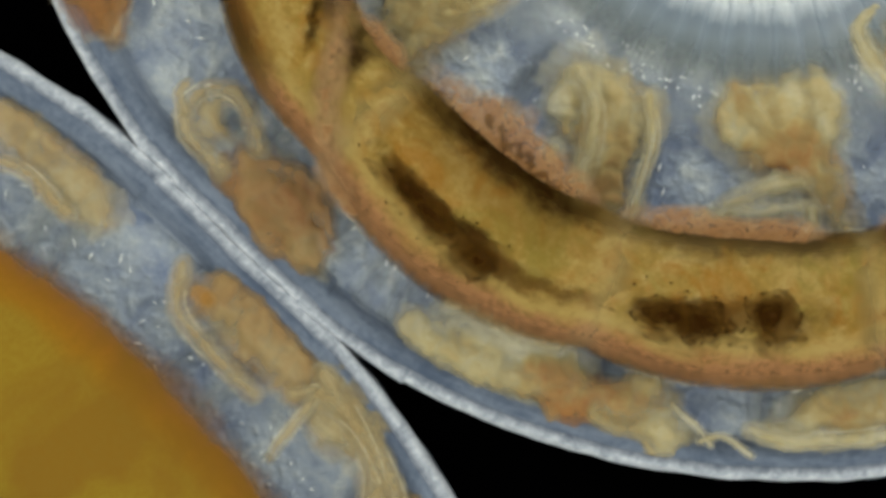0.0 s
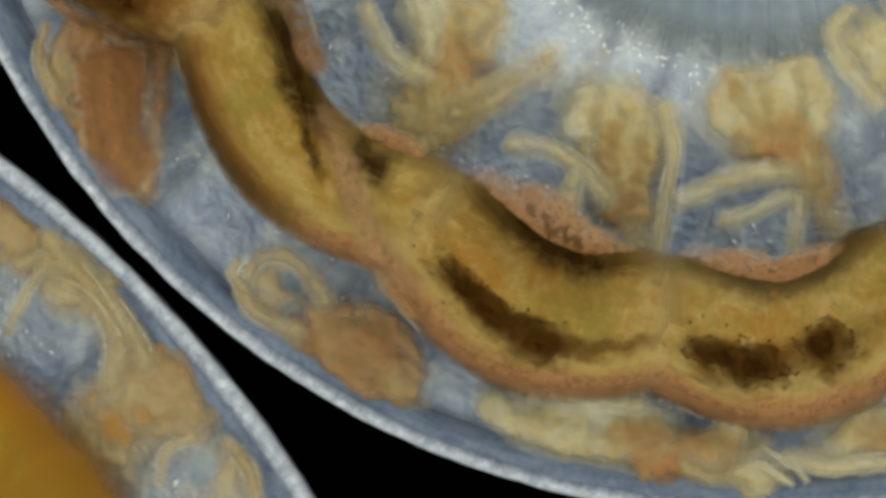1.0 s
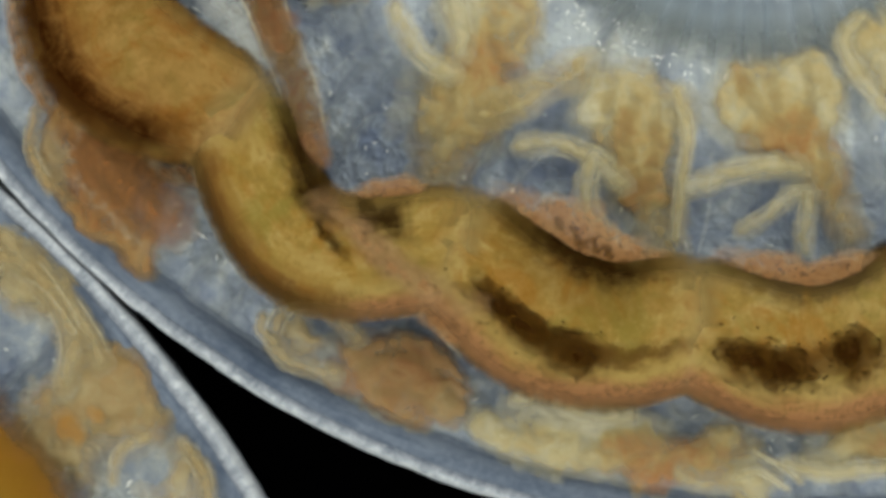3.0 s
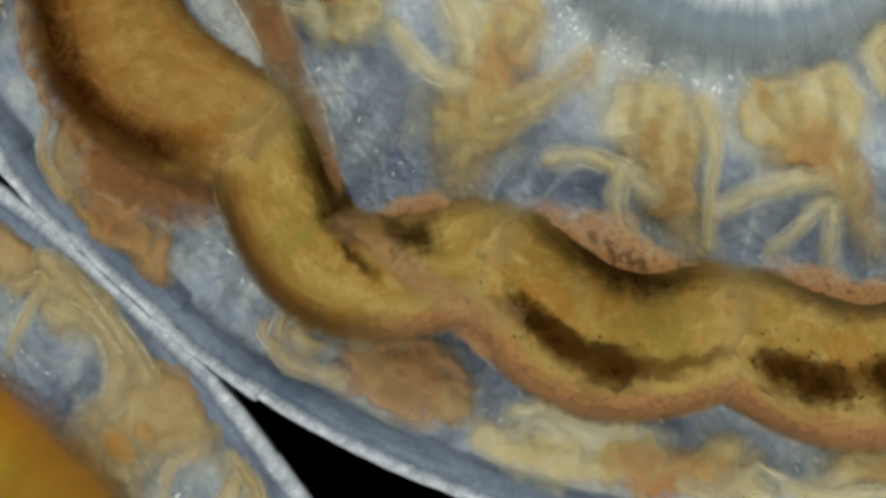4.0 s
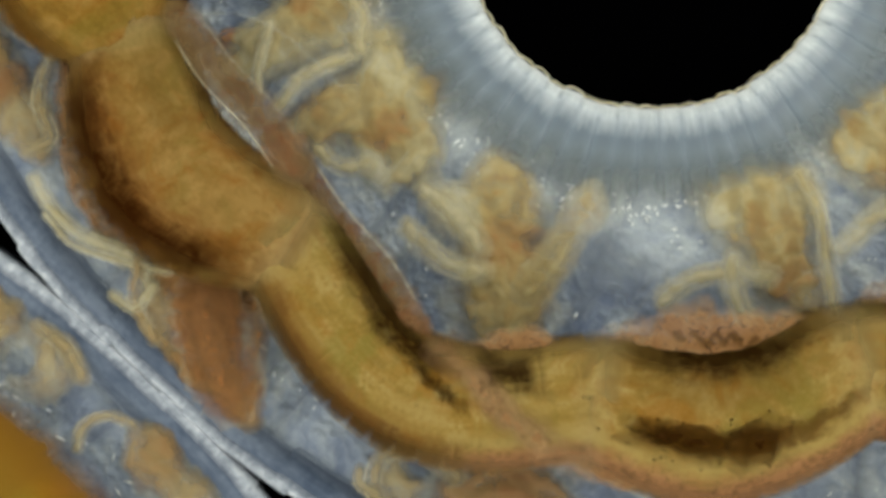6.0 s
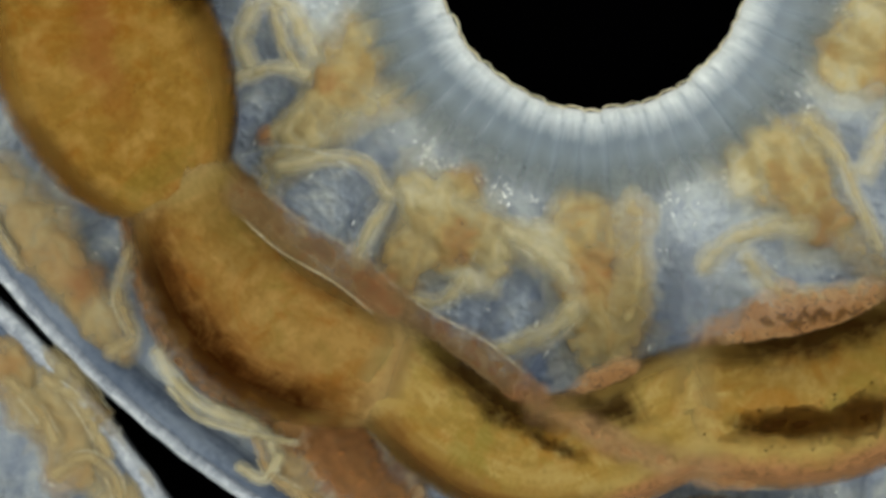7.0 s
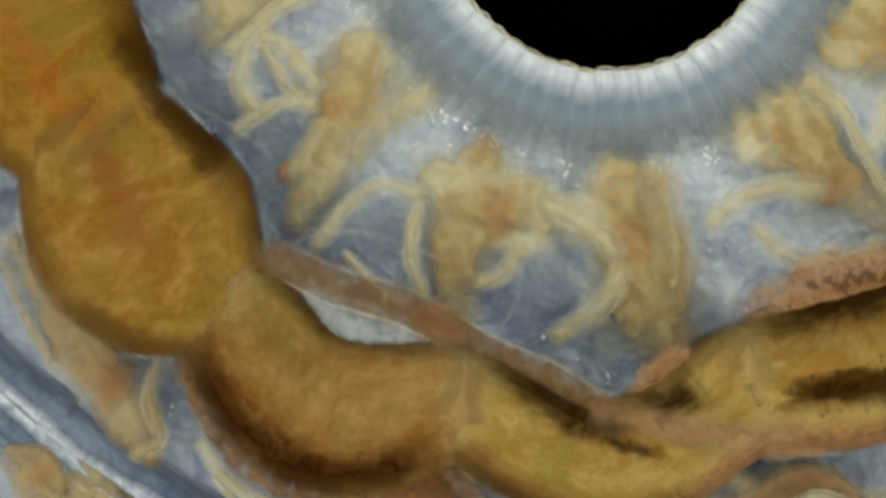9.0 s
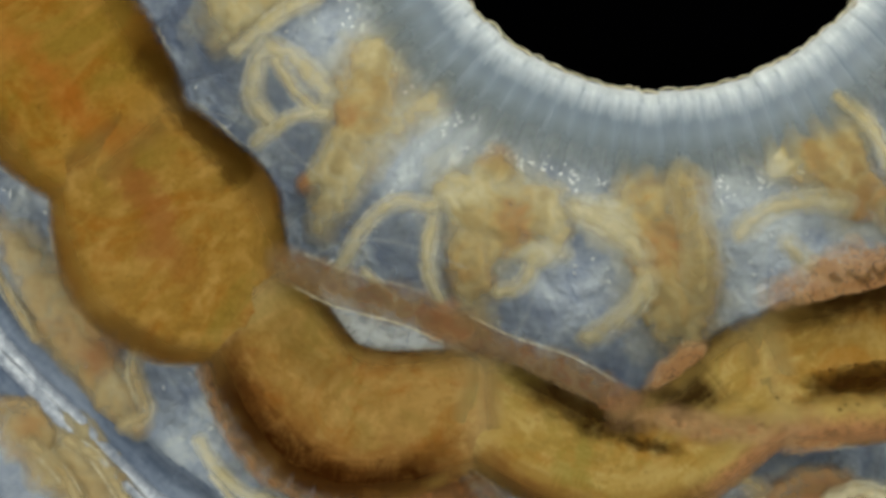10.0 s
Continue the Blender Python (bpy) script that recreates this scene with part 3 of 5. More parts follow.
def soft_body(name, prims, z=40.0, rise=16.0, seed=0.0, grid=6.0, frill=0.22):
    """Soft tissue as one swelling skin: lobes (x, y, rx, ry, turn, tone, strength) and tubules (points, width, tone,
    strength), a tone of 3 for a fold's painted shade, flow into one another and thin out towards their margins."""
    shapes = []
    for p in prims:
        if len(p) == 4:
            line = np.array(spline(p[0], 6 * len(p[0])))
            shapes.append((line, *p[1:]))
            lo, hi = line.min(0) - p[1] * 0.7, line.max(0) + p[1] * 0.7
        else:
            shapes.append(p)
            r = 1.3 * max(p[2], p[3])
            lo, hi = np.array((p[0] - r, p[1] - r)), np.array((p[0] + r, p[1] + r))
        box = (lo, hi) if len(shapes) == 1 else (np.minimum(box[0], lo), np.maximum(box[1], hi))
    nx, ny = (int(n) + 2 for n in (box[1] - box[0]) / grid)
    xs, ys = np.meshgrid(box[0][0] + grid * np.arange(nx), box[0][1] + grid * np.arange(ny), indexing="ij")
    wx, wy, ridge, crease = (np.empty((nx, ny)) for _ in range(4))
    for i in range(nx):
        for j in range(ny):
            q = Vector((xs[i, j] * 0.022 + seed, ys[i, j] * 0.022, seed))
            n = noise.noise_vector(q) + 0.6 * noise.noise_vector(q * 2.7)
            wx[i, j], wy[i, j] = n.x, n.y
            ridge[i, j] = abs(noise.noise(q * 1.3 + n * 0.4))
            crease[i, j] = abs(noise.noise(q * 0.75 + n * 0.5 + Vector((9.0, 4.0, 1.0))))
    rest_t, tone, weight, fold = np.ones((nx, ny)), np.zeros((nx, ny)), np.full((nx, ny), 1e-6), np.zeros((nx, ny))
    gap = np.ones((nx, ny))
    for sh in shapes:
        if len(sh) == 4:
            line, width, tn, strength = sh
            px, py = xs + wx * width * 0.13, ys + wy * width * 0.13
            a, d = line[:-1], line[1:] - line[:-1]
            u = np.clip(((px[..., None] - a[:, 0]) * d[:, 0] + (py[..., None] - a[:, 1]) * d[:, 1]) / ((d**2).sum(1) + 1e-9), 0, 1)
            dist = np.hypot(px[..., None] - a[:, 0] - u * d[:, 0], py[..., None] - a[:, 1] - u * d[:, 1]).min(-1)
            v = np.clip(1 - dist / (0.56 * width), 0, 1)
        else:
            x, y, rx, ry, turn, tn, strength = sh
            size = min(rx, ry)
            px, py = xs + wx * size * frill - x, ys + wy * size * frill - y
            c, sn = math.cos(radians(turn)), math.sin(radians(turn))
            v = np.clip(1 - np.hypot((px * c - py * sn) / (1.1 * rx), (px * sn + py * c) / (1.1 * ry)), 0, 1)
        if strength < 0:
            gap *= 1 - np.clip(1.8 * v, 0, 1)
            continue
        if tn > 2:
            fold = np.maximum(fold, np.minimum(1.6 * v, 1) * strength)
            continue
        v = v * strength
        tone += tn * v**2
        weight += v**2
        rest_t *= 1 - np.minimum(v, 0.97)
    t = gap * (1 - rest_t) * (0.74 + 0.42 * np.minimum(ridge * 2.2, 1))
    tone = tone / weight - 0.13 * np.clip(1 - ridge * 6, 0, 1)
    # crease shade at noise lines, painted like the drawn folds
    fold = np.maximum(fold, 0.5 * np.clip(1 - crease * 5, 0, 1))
    verts, rests, tones, folds, faces, index = [], [], [], [], [], {}
    inside = t > 0.012
    for layer in (0, 1):
        for i in range(nx):
            for j in range(ny):
                if inside[i, j] or inside[max(i - 1, 0):i + 2, max(j - 1, 0):j + 2].any():
                    index[layer, i, j] = len(verts)
                    up = rise * math.sqrt(max(t[i, j], 0)) if layer == 0 else -2.0
                    verts.append((xs[i, j] * MM, -ys[i, j] * MM, (z + up) * MM))
                    rests.append((xs[i, j] * 0.01 + seed, -ys[i, j] * 0.01, t[i, j] if layer == 0 else 0.0))
                    tones.append(tone[i, j])
                    folds.append(fold[i, j])
    border = {}
    for i in range(nx - 1):
        for j in range(ny - 1):
            corner = ((i, j), (i + 1, j), (i + 1, j + 1), (i, j + 1))
            if inside[i, j] and all((0, *c) in index for c in corner):
                top = [index[0, i, j], index[0, i, j + 1], index[0, i + 1, j + 1], index[0, i + 1, j]]
                low = [index[1, i, j], index[1, i + 1, j], index[1, i + 1, j + 1], index[1, i, j + 1]]
                faces += [tuple(top), tuple(low)]
                for p, q, r, w in zip(top, top[1:] + top[:1], (low[0], low[3], low[2], low[1]), (low[3], low[2], low[1], low[0])):
                    if (q, p) in border:
                        del border[q, p]
                    else:
                        border[p, q] = (q, p, r, w)
    faces += list(border.values())
    me = mesh_from(name, verts, faces, rests)
    at = me.attributes.new("tone", "FLOAT", "POINT")
    at.data.foreach_set("value", np.array(tones, np.float32))
    at = me.attributes.new("fold", "FLOAT", "POINT")
    at.data.foreach_set("value", np.array(folds, np.float32))
    return me


def plain(name, bm, mat):
    me = bpy.data.meshes.new(name)
    bm.to_mesh(me)
    bm.free()
    me.materials.append(mat)
    return me


# ---- the glass slide ----
bm = bmesh.new()
bmesh.ops.create_cube(bm, size=1)
for v in bm.verts:
    v.co = Vector((v.co.x * 0.9, v.co.y * 0.9, v.co.z * 0.004 - 0.002))
slide = new("ground", plain("ground", bm, m_slide))
tagged(slide, "black dark-field glass slide beneath the coiled worm", "slide", kind="structure")


# ---- body walls ----
def wall(name, label, course, shift, start, first, last, radius, depth, seed, other):
    thing = empty(name, label, "body wall")
    step = 200.0
    n = int((last - first) / step)
    cut = [(-32, 2), (-32, 82), (-20, 92), (-10, 95), (-3, 88), (2, 66), (2, 2)]
    mus = [(-74, 2), (-74, 58), (-64, 76), (-52, 86), (-36, 91), (-16, 86), (-16, 2)]
    lin = [(-88, 2), (-88, 46), (-80, 58), (-72, 66), (-64, 70), (-58, 68), (-58, 2)]
    for i in range(n):
        s0 = first + i * step
        s1 = s0 + step + 34
        place = pressed(course, shift, 0.5 * (s0 + s1), start, 0.0, other)
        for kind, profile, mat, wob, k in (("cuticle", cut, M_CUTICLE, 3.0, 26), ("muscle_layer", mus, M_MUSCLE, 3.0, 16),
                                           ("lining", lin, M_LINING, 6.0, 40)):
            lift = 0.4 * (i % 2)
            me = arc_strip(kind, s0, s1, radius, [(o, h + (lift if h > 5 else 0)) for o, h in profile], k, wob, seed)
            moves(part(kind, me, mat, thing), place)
        me = sheet("cavity_floor", s0, s1, radius, -58, -depth, 26 + (i % 2), 90, seed, 40, 24)
        floor = part("cavity_floor", me, M_COELOM, thing)
        moves(floor, place)
        rnd = random.Random(i + seed)
        grains = [(rnd.uniform(-110, 110), o, 31 + 24 * min(1.0, max(0.0, 2.0 + (o + 58) / 175.0))) for o in (-150 - rnd.random() ** 1.5 * 400 for _ in range(15))]
        tagged(part("grains", flecks("grains", grains, i), M_GLINT_GRAIN, floor, "tiny white grains and imitated glints"), kind="stuff")
    return thing


wall("body_wall", "translucent blue-grey outer body wall with a white cuticle", WALL, None, 135, -2400, 1500, 1700, 720, 45.3, NEIGHBOUR)
wall("neighbour_body_wall", "blue-grey body wall of the neighbouring coil pressed alongside", NEIGHBOUR, NEIGHBOUR_SHIFT, -45, -2100, 1800, 2100, 900, 7.0, WALL)


# ---- inner wall: ribs round the dark hole ----
def inner_wall():
    thing = empty("inner_wall", "white ribbed inner body wall round a dark opening", "body wall")
    r0, width, n = 310.0, 33.0, 56
    for i in range(n):
        s = (i - n / 2) * width
        rings, rests = [], []
        jit = random.uniform(-3, 3)
        for k in range(15):
            f = k / 14
            o = 165 * f
            half = 0.5 * (width * 1.3) * (1 + o / r0) * (0.80 + 0.20 * min(1.0, math.sqrt(min(1.0, o / 10.0)))) 
            top = 46 * min(1.0, 0.4 + o / 30.0) * (1 - 0.3 * f) + 26 + 0.8 * (i % 2)
            ring, rr = [], []
            for side, h in ((-1, 3), (-1, 0.975 * top), (-0.6, 0.99 * top), (0, top), (0.6, 0.99 * top), (1, 0.975 * top), (1, 3)):
                ring.append((side * half * MM, (o + jit + 6) * MM, h * MM))
                rr.append((side, f, i * 1.7))
            rings.append(ring)
            rests.append(rr)
        rib = part("rib", swept("rib", rings, rests), M_RIB, thing)
        place = on_circle(HOLE, RIB_SHIFT, -s, 90, 0.0)
        moves(rib, place)
        rim = tube("rim", [(-17, -5 - jit), (-6, -2 - jit + random.uniform(-1.5, 1.5)), (6, -2 - jit + random.uniform(-1.5, 1.5)), (17, -5 - jit)], random.uniform(1.6, 2.8), 46, 1.0, 0.8, 0.3, i * 1.1)
        part("rim", rim, M_RIM, rib, "yellowish refractive edge")
    for i in range(14):
        s0 = (i - 7) * 132.0
        me = sheet("cavity_floor", s0 - 16, s0 + 148, r0, 30, 760, 18 + 2 * (i % 2), 40, 3.0)
        floor = part("cavity_floor", me, M_CAVITY, thing)
        moves(floor, on_circle(HOLE, RIB_SHIFT, s0 + 66, 90, 0.0))
        rnd = random.Random(i + 50)
        grains = [(rnd.uniform(-70, 70) * (1 + o / r0), o, 23) for o in (150 + rnd.random() * 420 for _ in range(22))]
        grains += [(rnd.uniform(-70, 70) * (1 + o / r0), o, 40) for o in (rnd.gauss(176, 18) for _ in range(30))]
        tagged(part("grains", flecks("grains", grains, i, 7.0), M_GLINT_GRAIN, floor, "tiny white grains and imitated glints"), kind="stuff")


inner_wall()

# ---- the gut: chambers between the constrictions, each a chain of short pieces ----
NODES = [
    track((0, 0, -900), (6, -120, -640), (7.3, -40, -370), (8, -50, -195), (8.5, -58, -130), (9, -62, -110), (10, -60, -62)),
    track((0, 60, -850), (5, 140, -560), (6, 80, -360), (6.2, 100, -290), (7.3, 120, -50), (7.5, 125, 10), (8, 140, 150),
          (8.5, 158, 212), (9, 165, 237), (9.5, 195, 257), (10, 215, 264)),
    track((0, 100, -600), (0.5, 60, -450), (1, 60, -330), (1.5, 60, -220), (2, 70, -180), (2.5, 130, -160), (4, 190, -190),
          (4.5, 225, -165), (5, 240, -130), (5.5, 232, -45), (6, 228, 70), (6.2, 268, 130), (7.3, 345, 395), (7.5, 352, 425),
          (8, 380, 490), (8.5, 395, 525), (9, 405, 530), (9.5, 430, 540), (10, 450, 545)),
    track((0, 445, -190), (0.5, 370, -80), (1, 385, 10), (1.5, 380, 110), (2, 375, 160), (2.5, 395, 190), (4, 450, 245),
          (4.5, 470, 262), (5, 480, 300), (5.5, 485, 350), (6, 510, 430), (6.2, 545, 520), (7.3, 730, 702), (7.5, 755, 720),
          (8, 790, 725), (8.5, 810, 725), (9, 815, 710), (9.5, 830, 715), (10, 845, 720)),
    track((0, 655, 215), (0.5, 700, 330), (1, 750, 395), (1.5, 755, 415), (2, 760, 425), (2.5, 780, 435), (4, 865, 465),
          (4.5, 880, 492), (5, 895, 545), (5.5, 950, 640), (6, 1050, 705), (6.2, 1115, 720), (7.3, 1260, 725), (7.5, 1270, 720),
          (8, 1275, 715), (8.5, 1310, 690), (9, 1330, 680), (9.5, 1340, 680), (10, 1360, 670)),
    track((0, 1065, 500), (0.5, 1120, 550), (1, 1158, 565), (1.5, 1165, 555), (2, 1178, 555), (2.5, 1188, 565), (4, 1288, 585),
          (4.5, 1308, 615), (5, 1305, 660), (5.5, 1400, 690), (6, 1510, 655), (6.2, 1560, 630), (7.3, 1720, 585), (8, 1730, 570),
          (9, 1760, 540), (10, 1800, 540)),
    track((0, 1540, 530), (0.5, 1590, 535), (1, 1610, 500), (1.5, 1610, 490), (2, 1620, 490), (2.5, 1630, 500), (4, 1735, 580),
          (4.5, 1755, 600), (5, 1755, 620), (5.5, 1850, 590), (6, 1950, 500), (6.2, 1990, 450), (7.3, 2100, 350), (10, 2150, 300)),
    track((0, 1900, 330), (2.5, 2000, 300), (5, 2150, 380), (6, 2250, 200), (10, 2400, 50)),
]
# chamber: half width, waists, material, how far its middle hangs out towards the outer wall, label
CHAMBERS = [
    (185, 110, 140, M_GOLD_FIRST, track((0, 0), (10, 0)), "golden-brown gut chamber full of food"),
    (194, 134, 98, M_GOLD, track((0, 0), (7.3, 25), (9, 40), (10, 40)), "large golden-brown gut chamber with a reddish midline"),
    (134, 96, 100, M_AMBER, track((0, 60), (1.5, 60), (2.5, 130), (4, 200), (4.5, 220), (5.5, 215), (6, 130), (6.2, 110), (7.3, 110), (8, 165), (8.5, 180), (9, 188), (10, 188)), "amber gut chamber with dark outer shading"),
    (108, 92, 108, M_FOLD, track((0, 60), (1, 150), (1.5, 200), (2.5, 212), (4, 232), (4.5, 232), (5.5, 222), (6, 215), (6.2, 195), (7.3, 185), (8, 210), (10, 210)), "olive-brown gut chamber folded in its middle"),
    (138, 112, 114, M_OLIVE, track((0, 30), (0.5, 70), (1, 90), (2.5, 90), (4, 122), (4.5, 126), (5.5, 110), (6, 80), (7.3, 45), (10, 20)), "olive-brown gut chamber with dark streaks and pink sheath"),
    (132, 112, 116, M_CLUMPED, track((0, 5), (0.5, 62), (1, 128), (2.5, 118), (5, 110), (10, 80)), "olive-brown gut chamber with dark clumped food"),
    (134, 116, 116, M_STREAKED, track((0, 80), (10, 80)), "olive-brown gut chamber with dark streaks"),
]


def gut_place(i, f, z, off=0.0):
    def point(t, f):
        a, b, c, d = (NODES[min(max(j, 0), len(NODES) - 1)](t) for j in (i - 1, i, i + 1, i + 2))
        ta, tb = 0.5 * (c - a), 0.5 * (d - b)
        u = f
        p = (2 * u**3 - 3 * u**2 + 1) * b + (u**3 - 2 * u**2 + u) * ta + (3 * u**2 - 2 * u**3) * c + (u**3 - u**2) * tb
        along = (c - b) / np.linalg.norm(c - b)
        bow = 0.5 * CHAMBERS[i][4](t)[0]
        return p + np.array((-along[1], along[0])) * bow * max(0.0, math.sin(math.pi * f)) ** 1.5

    def fn(t):
        p, q, r = point(t, f), point(t, f - 0.03), point(t, f + 0.03)
        d = (r - q) / np.linalg.norm(r - q)
        p = p + np.array((d[1], -d[0])) * off
        return p[0], p[1], z, math.degrees(math.atan2(-d[1], d[0]))
    return fn


GUT_LENGTH = 460.0


def gut_width(i, f):
    half, w0, w1 = CHAMBERS[i][:3]
    f = min(max(f, 0.0), 1.0)
    waist = w0 + (w1 - w0) * f
    return waist + (half - waist) * math.sin(math.pi * f) ** 0.75


def gut_chamber(i):
    mat, label = CHAMBERS[i][3], CHAMBERS[i][5]
    thing = empty("gut_chamber", label, "gut", "chambers of the gut")
    count = 20
    for k in range(count):
        f0, f1 = k / count, (k + 1) / count
        fm = 0.5 * (f0 + f1)
        low, high = 0.10 if k == 0 else 0.06, 0.10 if k == count - 1 else 0.06
        g0, g1 = f0 - low, f1 + high
        rings, rests, fades = [], [], []
        steps, m = 12, 28
        for a in range(steps + 1):
            g = g0 + (g1 - g0) * a / steps
            u = (g - fm) * GUT_LENGTH
            w = gut_width(i, g)
            out = max(0.0, (f0 - g) / low, (g - f1) / high)
            shrink = 1 - (0.05 * out**2 if 0 < g < 1 else 0.0)
            fades += [max(0.0, 1 - out) if g < 0 or g > 1 else 1.0] * m
            ring, rr = [], []
            for b in range(m):
                ang = math.tau * b / m
                ca, sa = math.cos(ang), math.sin(ang)
                lump = 1 + 0.04 * noise.noise((g * 4 + i * 9, ca * 1.2, sa * 1.2))
                v = (1.05 - 0.018 * out**2) * w * lump * math.copysign(abs(ca) ** 0.8, ca)
                h = 88 * lump * shrink * math.copysign(abs(sa) ** 0.6, sa)
                ring.append((u * MM, v * MM, h * MM))
                rr.append((g * GUT_LENGTH * 0.01 + i * 7.0, v / ((1.05 - 0.018 * out**2) * w * lump), 0.01 * h))
            rings.append(ring)
            rests.append(rr)
        me = swept("gut_section", rings, rests)
        at = me.attributes.new("fade", "FLOAT", "POINT")
        at.data.foreach_set("value", np.array(fades, np.float32))
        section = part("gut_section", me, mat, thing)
        moves(section, gut_place(i, fm, 0.0125))
        if i == 2:
            line = [((f0 - fm - 0.03 + (f1 - f0 + 0.06) * a / 4) * GUT_LENGTH, 1.05 * gut_width(i, f0 + (f1 - f0) * a / 4) + 12) for a in range(5)]
            part("fringe", soft_body("fringe", [(line, 34, 0.6, 0.5)], -40, 8, k * 1.7, 5.0), M_PINK, section, "pale pinkish granular fringe")
        rnd = random.Random(i * 20 + k)
        for side in (-1, 1):
            if i == 2 or rnd.random() < 0.82:
                continue
            line = []
            for a in range(7):
                g = f0 - 0.03 + (f1 - f0 + 0.06) * a / 6
                line.append(((g - fm) * GUT_LENGTH, side * (1.03 * gut_width(i, g) + rnd.uniform(-1.5, 1.5))))
            part("membrane", tube("membrane", line, rnd.uniform(3.0, 4.5), 12, 1.0, 0.4, 0.4, i * 3.0 + k + side, True, 24), M_MEMBRANE, section, "thin pale membrane")
    return thing


def on_stage(place, t, points):
    """Points of the stage as it lies at time t, in the space of a piece that moves by place."""
    x, y, _, turn = place(t)
    c, s = math.cos(radians(turn)), math.sin(radians(turn))
    return [((px - x) * c - (py - y) * s, (px - x) * s + (py - y) * c) for px, py in points]


GUT = [gut_chamber(i) for i in range(len(CHAMBERS))]

# dark food clumps and pink granular pads on the chambers
for i, f, off, rx, ry in ((4, 0.31, -24, 70, 22), (4, 0.38, -34, 44, 24), (4, 0.58, -50, 44, 32), (5, 0.24, -26, 58, 24), (5, 0.38, -28, 54, 34), (5, 0.62, -10, 40, 42),
                          (6, 0.3, -30, 80, 30)):
    me = lobe("food_clump", 0, 0, 1.2 * rx, 1.25 * ry, 0, 0, 6, 0.35, i * 7.0 + f * 10, 2.2)
    clump = moves(part("food_clump", me, M_DARK, GUT[i], "dark brown clump of food"), gut_place(i, f, 0.0212 if abs(off) < 60 else 0.0205, off))
    halo = lobe("stain", 0, 0, 1.9 * rx, 1.75 * ry, 0, -3, 3, 0.4, i * 5.0 + f * 7, 2.0)
    part("stain", halo, M_STAIN, clump, "diffuse brown stain round the food")
    rnd = random.Random(int(i * 100 + f * 100))
    spots = [(rnd.gauss(0, 0.7 * rx), rnd.gauss(0, 0.75 * ry), rnd.uniform(0, 3)) for _ in range(26)]
    tagged(part("food_grain", flecks("food_grain", spots, i, 4.5), M_SPECK, clump, "fine dark grains of food"), kind="stuff")
for i, f, off, rx, ry in ((4, 0.44, 150, 190, 62), (5, 0.3, 138, 130, 34), (5, 0.6, 136, 110, 32), (3, 0.80, 112, 70, 26), (4, 0.12, -114, 60, 30),
                          (6, 0.4, 138, 130, 34)):
    me = soft_body("granular_pad", [(0, 0, rx, ry, 0, 1.0, 1.0), (0.3 * rx, 4, 0.6 * rx, 0.8 * ry, 0, 1.0, 0.7)], 0, 14, i * 3.0 + f * 10, 5.0, 0.3)
    pad = moves(part("granular_pad", me, M_PINK, GUT[i], "pink granular pad"), gut_place(i, f, 0.0175, off))
    if ry > 50:
        rnd = random.Random(i)
        zigzag = [(-60 + 17 * q + rnd.uniform(-4, 4), (6 if q % 2 else -8) + 0.12 * (17 * q - 60) + rnd.uniform(-5, 5)) for q in range(12)]
        part("crease", tube("crease", zigzag, 13, 15, 0.8, 0.3, 0.9, 1.7, True, 60), M_STAIN, pad, "dark jagged crease")

# the sheath that crosses the folded chamber slantwise
place = gut_place(3, 0.68, 0.0217)
line = on_stage(place, 5.5, [(700, 545), (750, 595), (800, 650), (860, 705), (930, 745)])
me = soft_body("sheath_fold", [(line, 76, 0.9, 0.22), (line[1:4], 50, 0.9, 0.34)], 0, 8, 4.4, 6.0)
moves(part("sheath_fold", me, M_PINK, GUT[3], "pinkish sheath fold"), place)

# the strands that run from the constrictions through the cavity
STRANDS = ((1, 0.0, [(0, -110), (60, -170), (150, -215), (260, -240)], 10), (2, 0.0, [(0, -95), (40, -190), (110, -250), (230, -300)], 12), (2, 0.02, [(5, -100), (100, -150), (190, -180), (250, -190)], 9),
           (3, 0.02, [(0, -110), (20, -180), (10, -260)], 9), (4, 0.02, [(10, -120), (30, -190), (60, -270)], 9), (4, 0.05, [(0, -120), (-10, -180), (15, -240)], 6), (5, 0.0, [(0, -120), (6, -200), (-4, -300)], 14))
for q, (i, f, pts, width) in enumerate(STRANDS):
    thing = empty("mesentery_strand", "fine pale strand stretched between gut and wall", "strand", "strands of the cavity")
    part("strand", tube("strand", pts, 0.5 * width, 0, 0.6, 0.5, 0.2, q * 1.3), M_FIBRE, thing)
    moves(thing, gut_place(i, f, 0.0085))

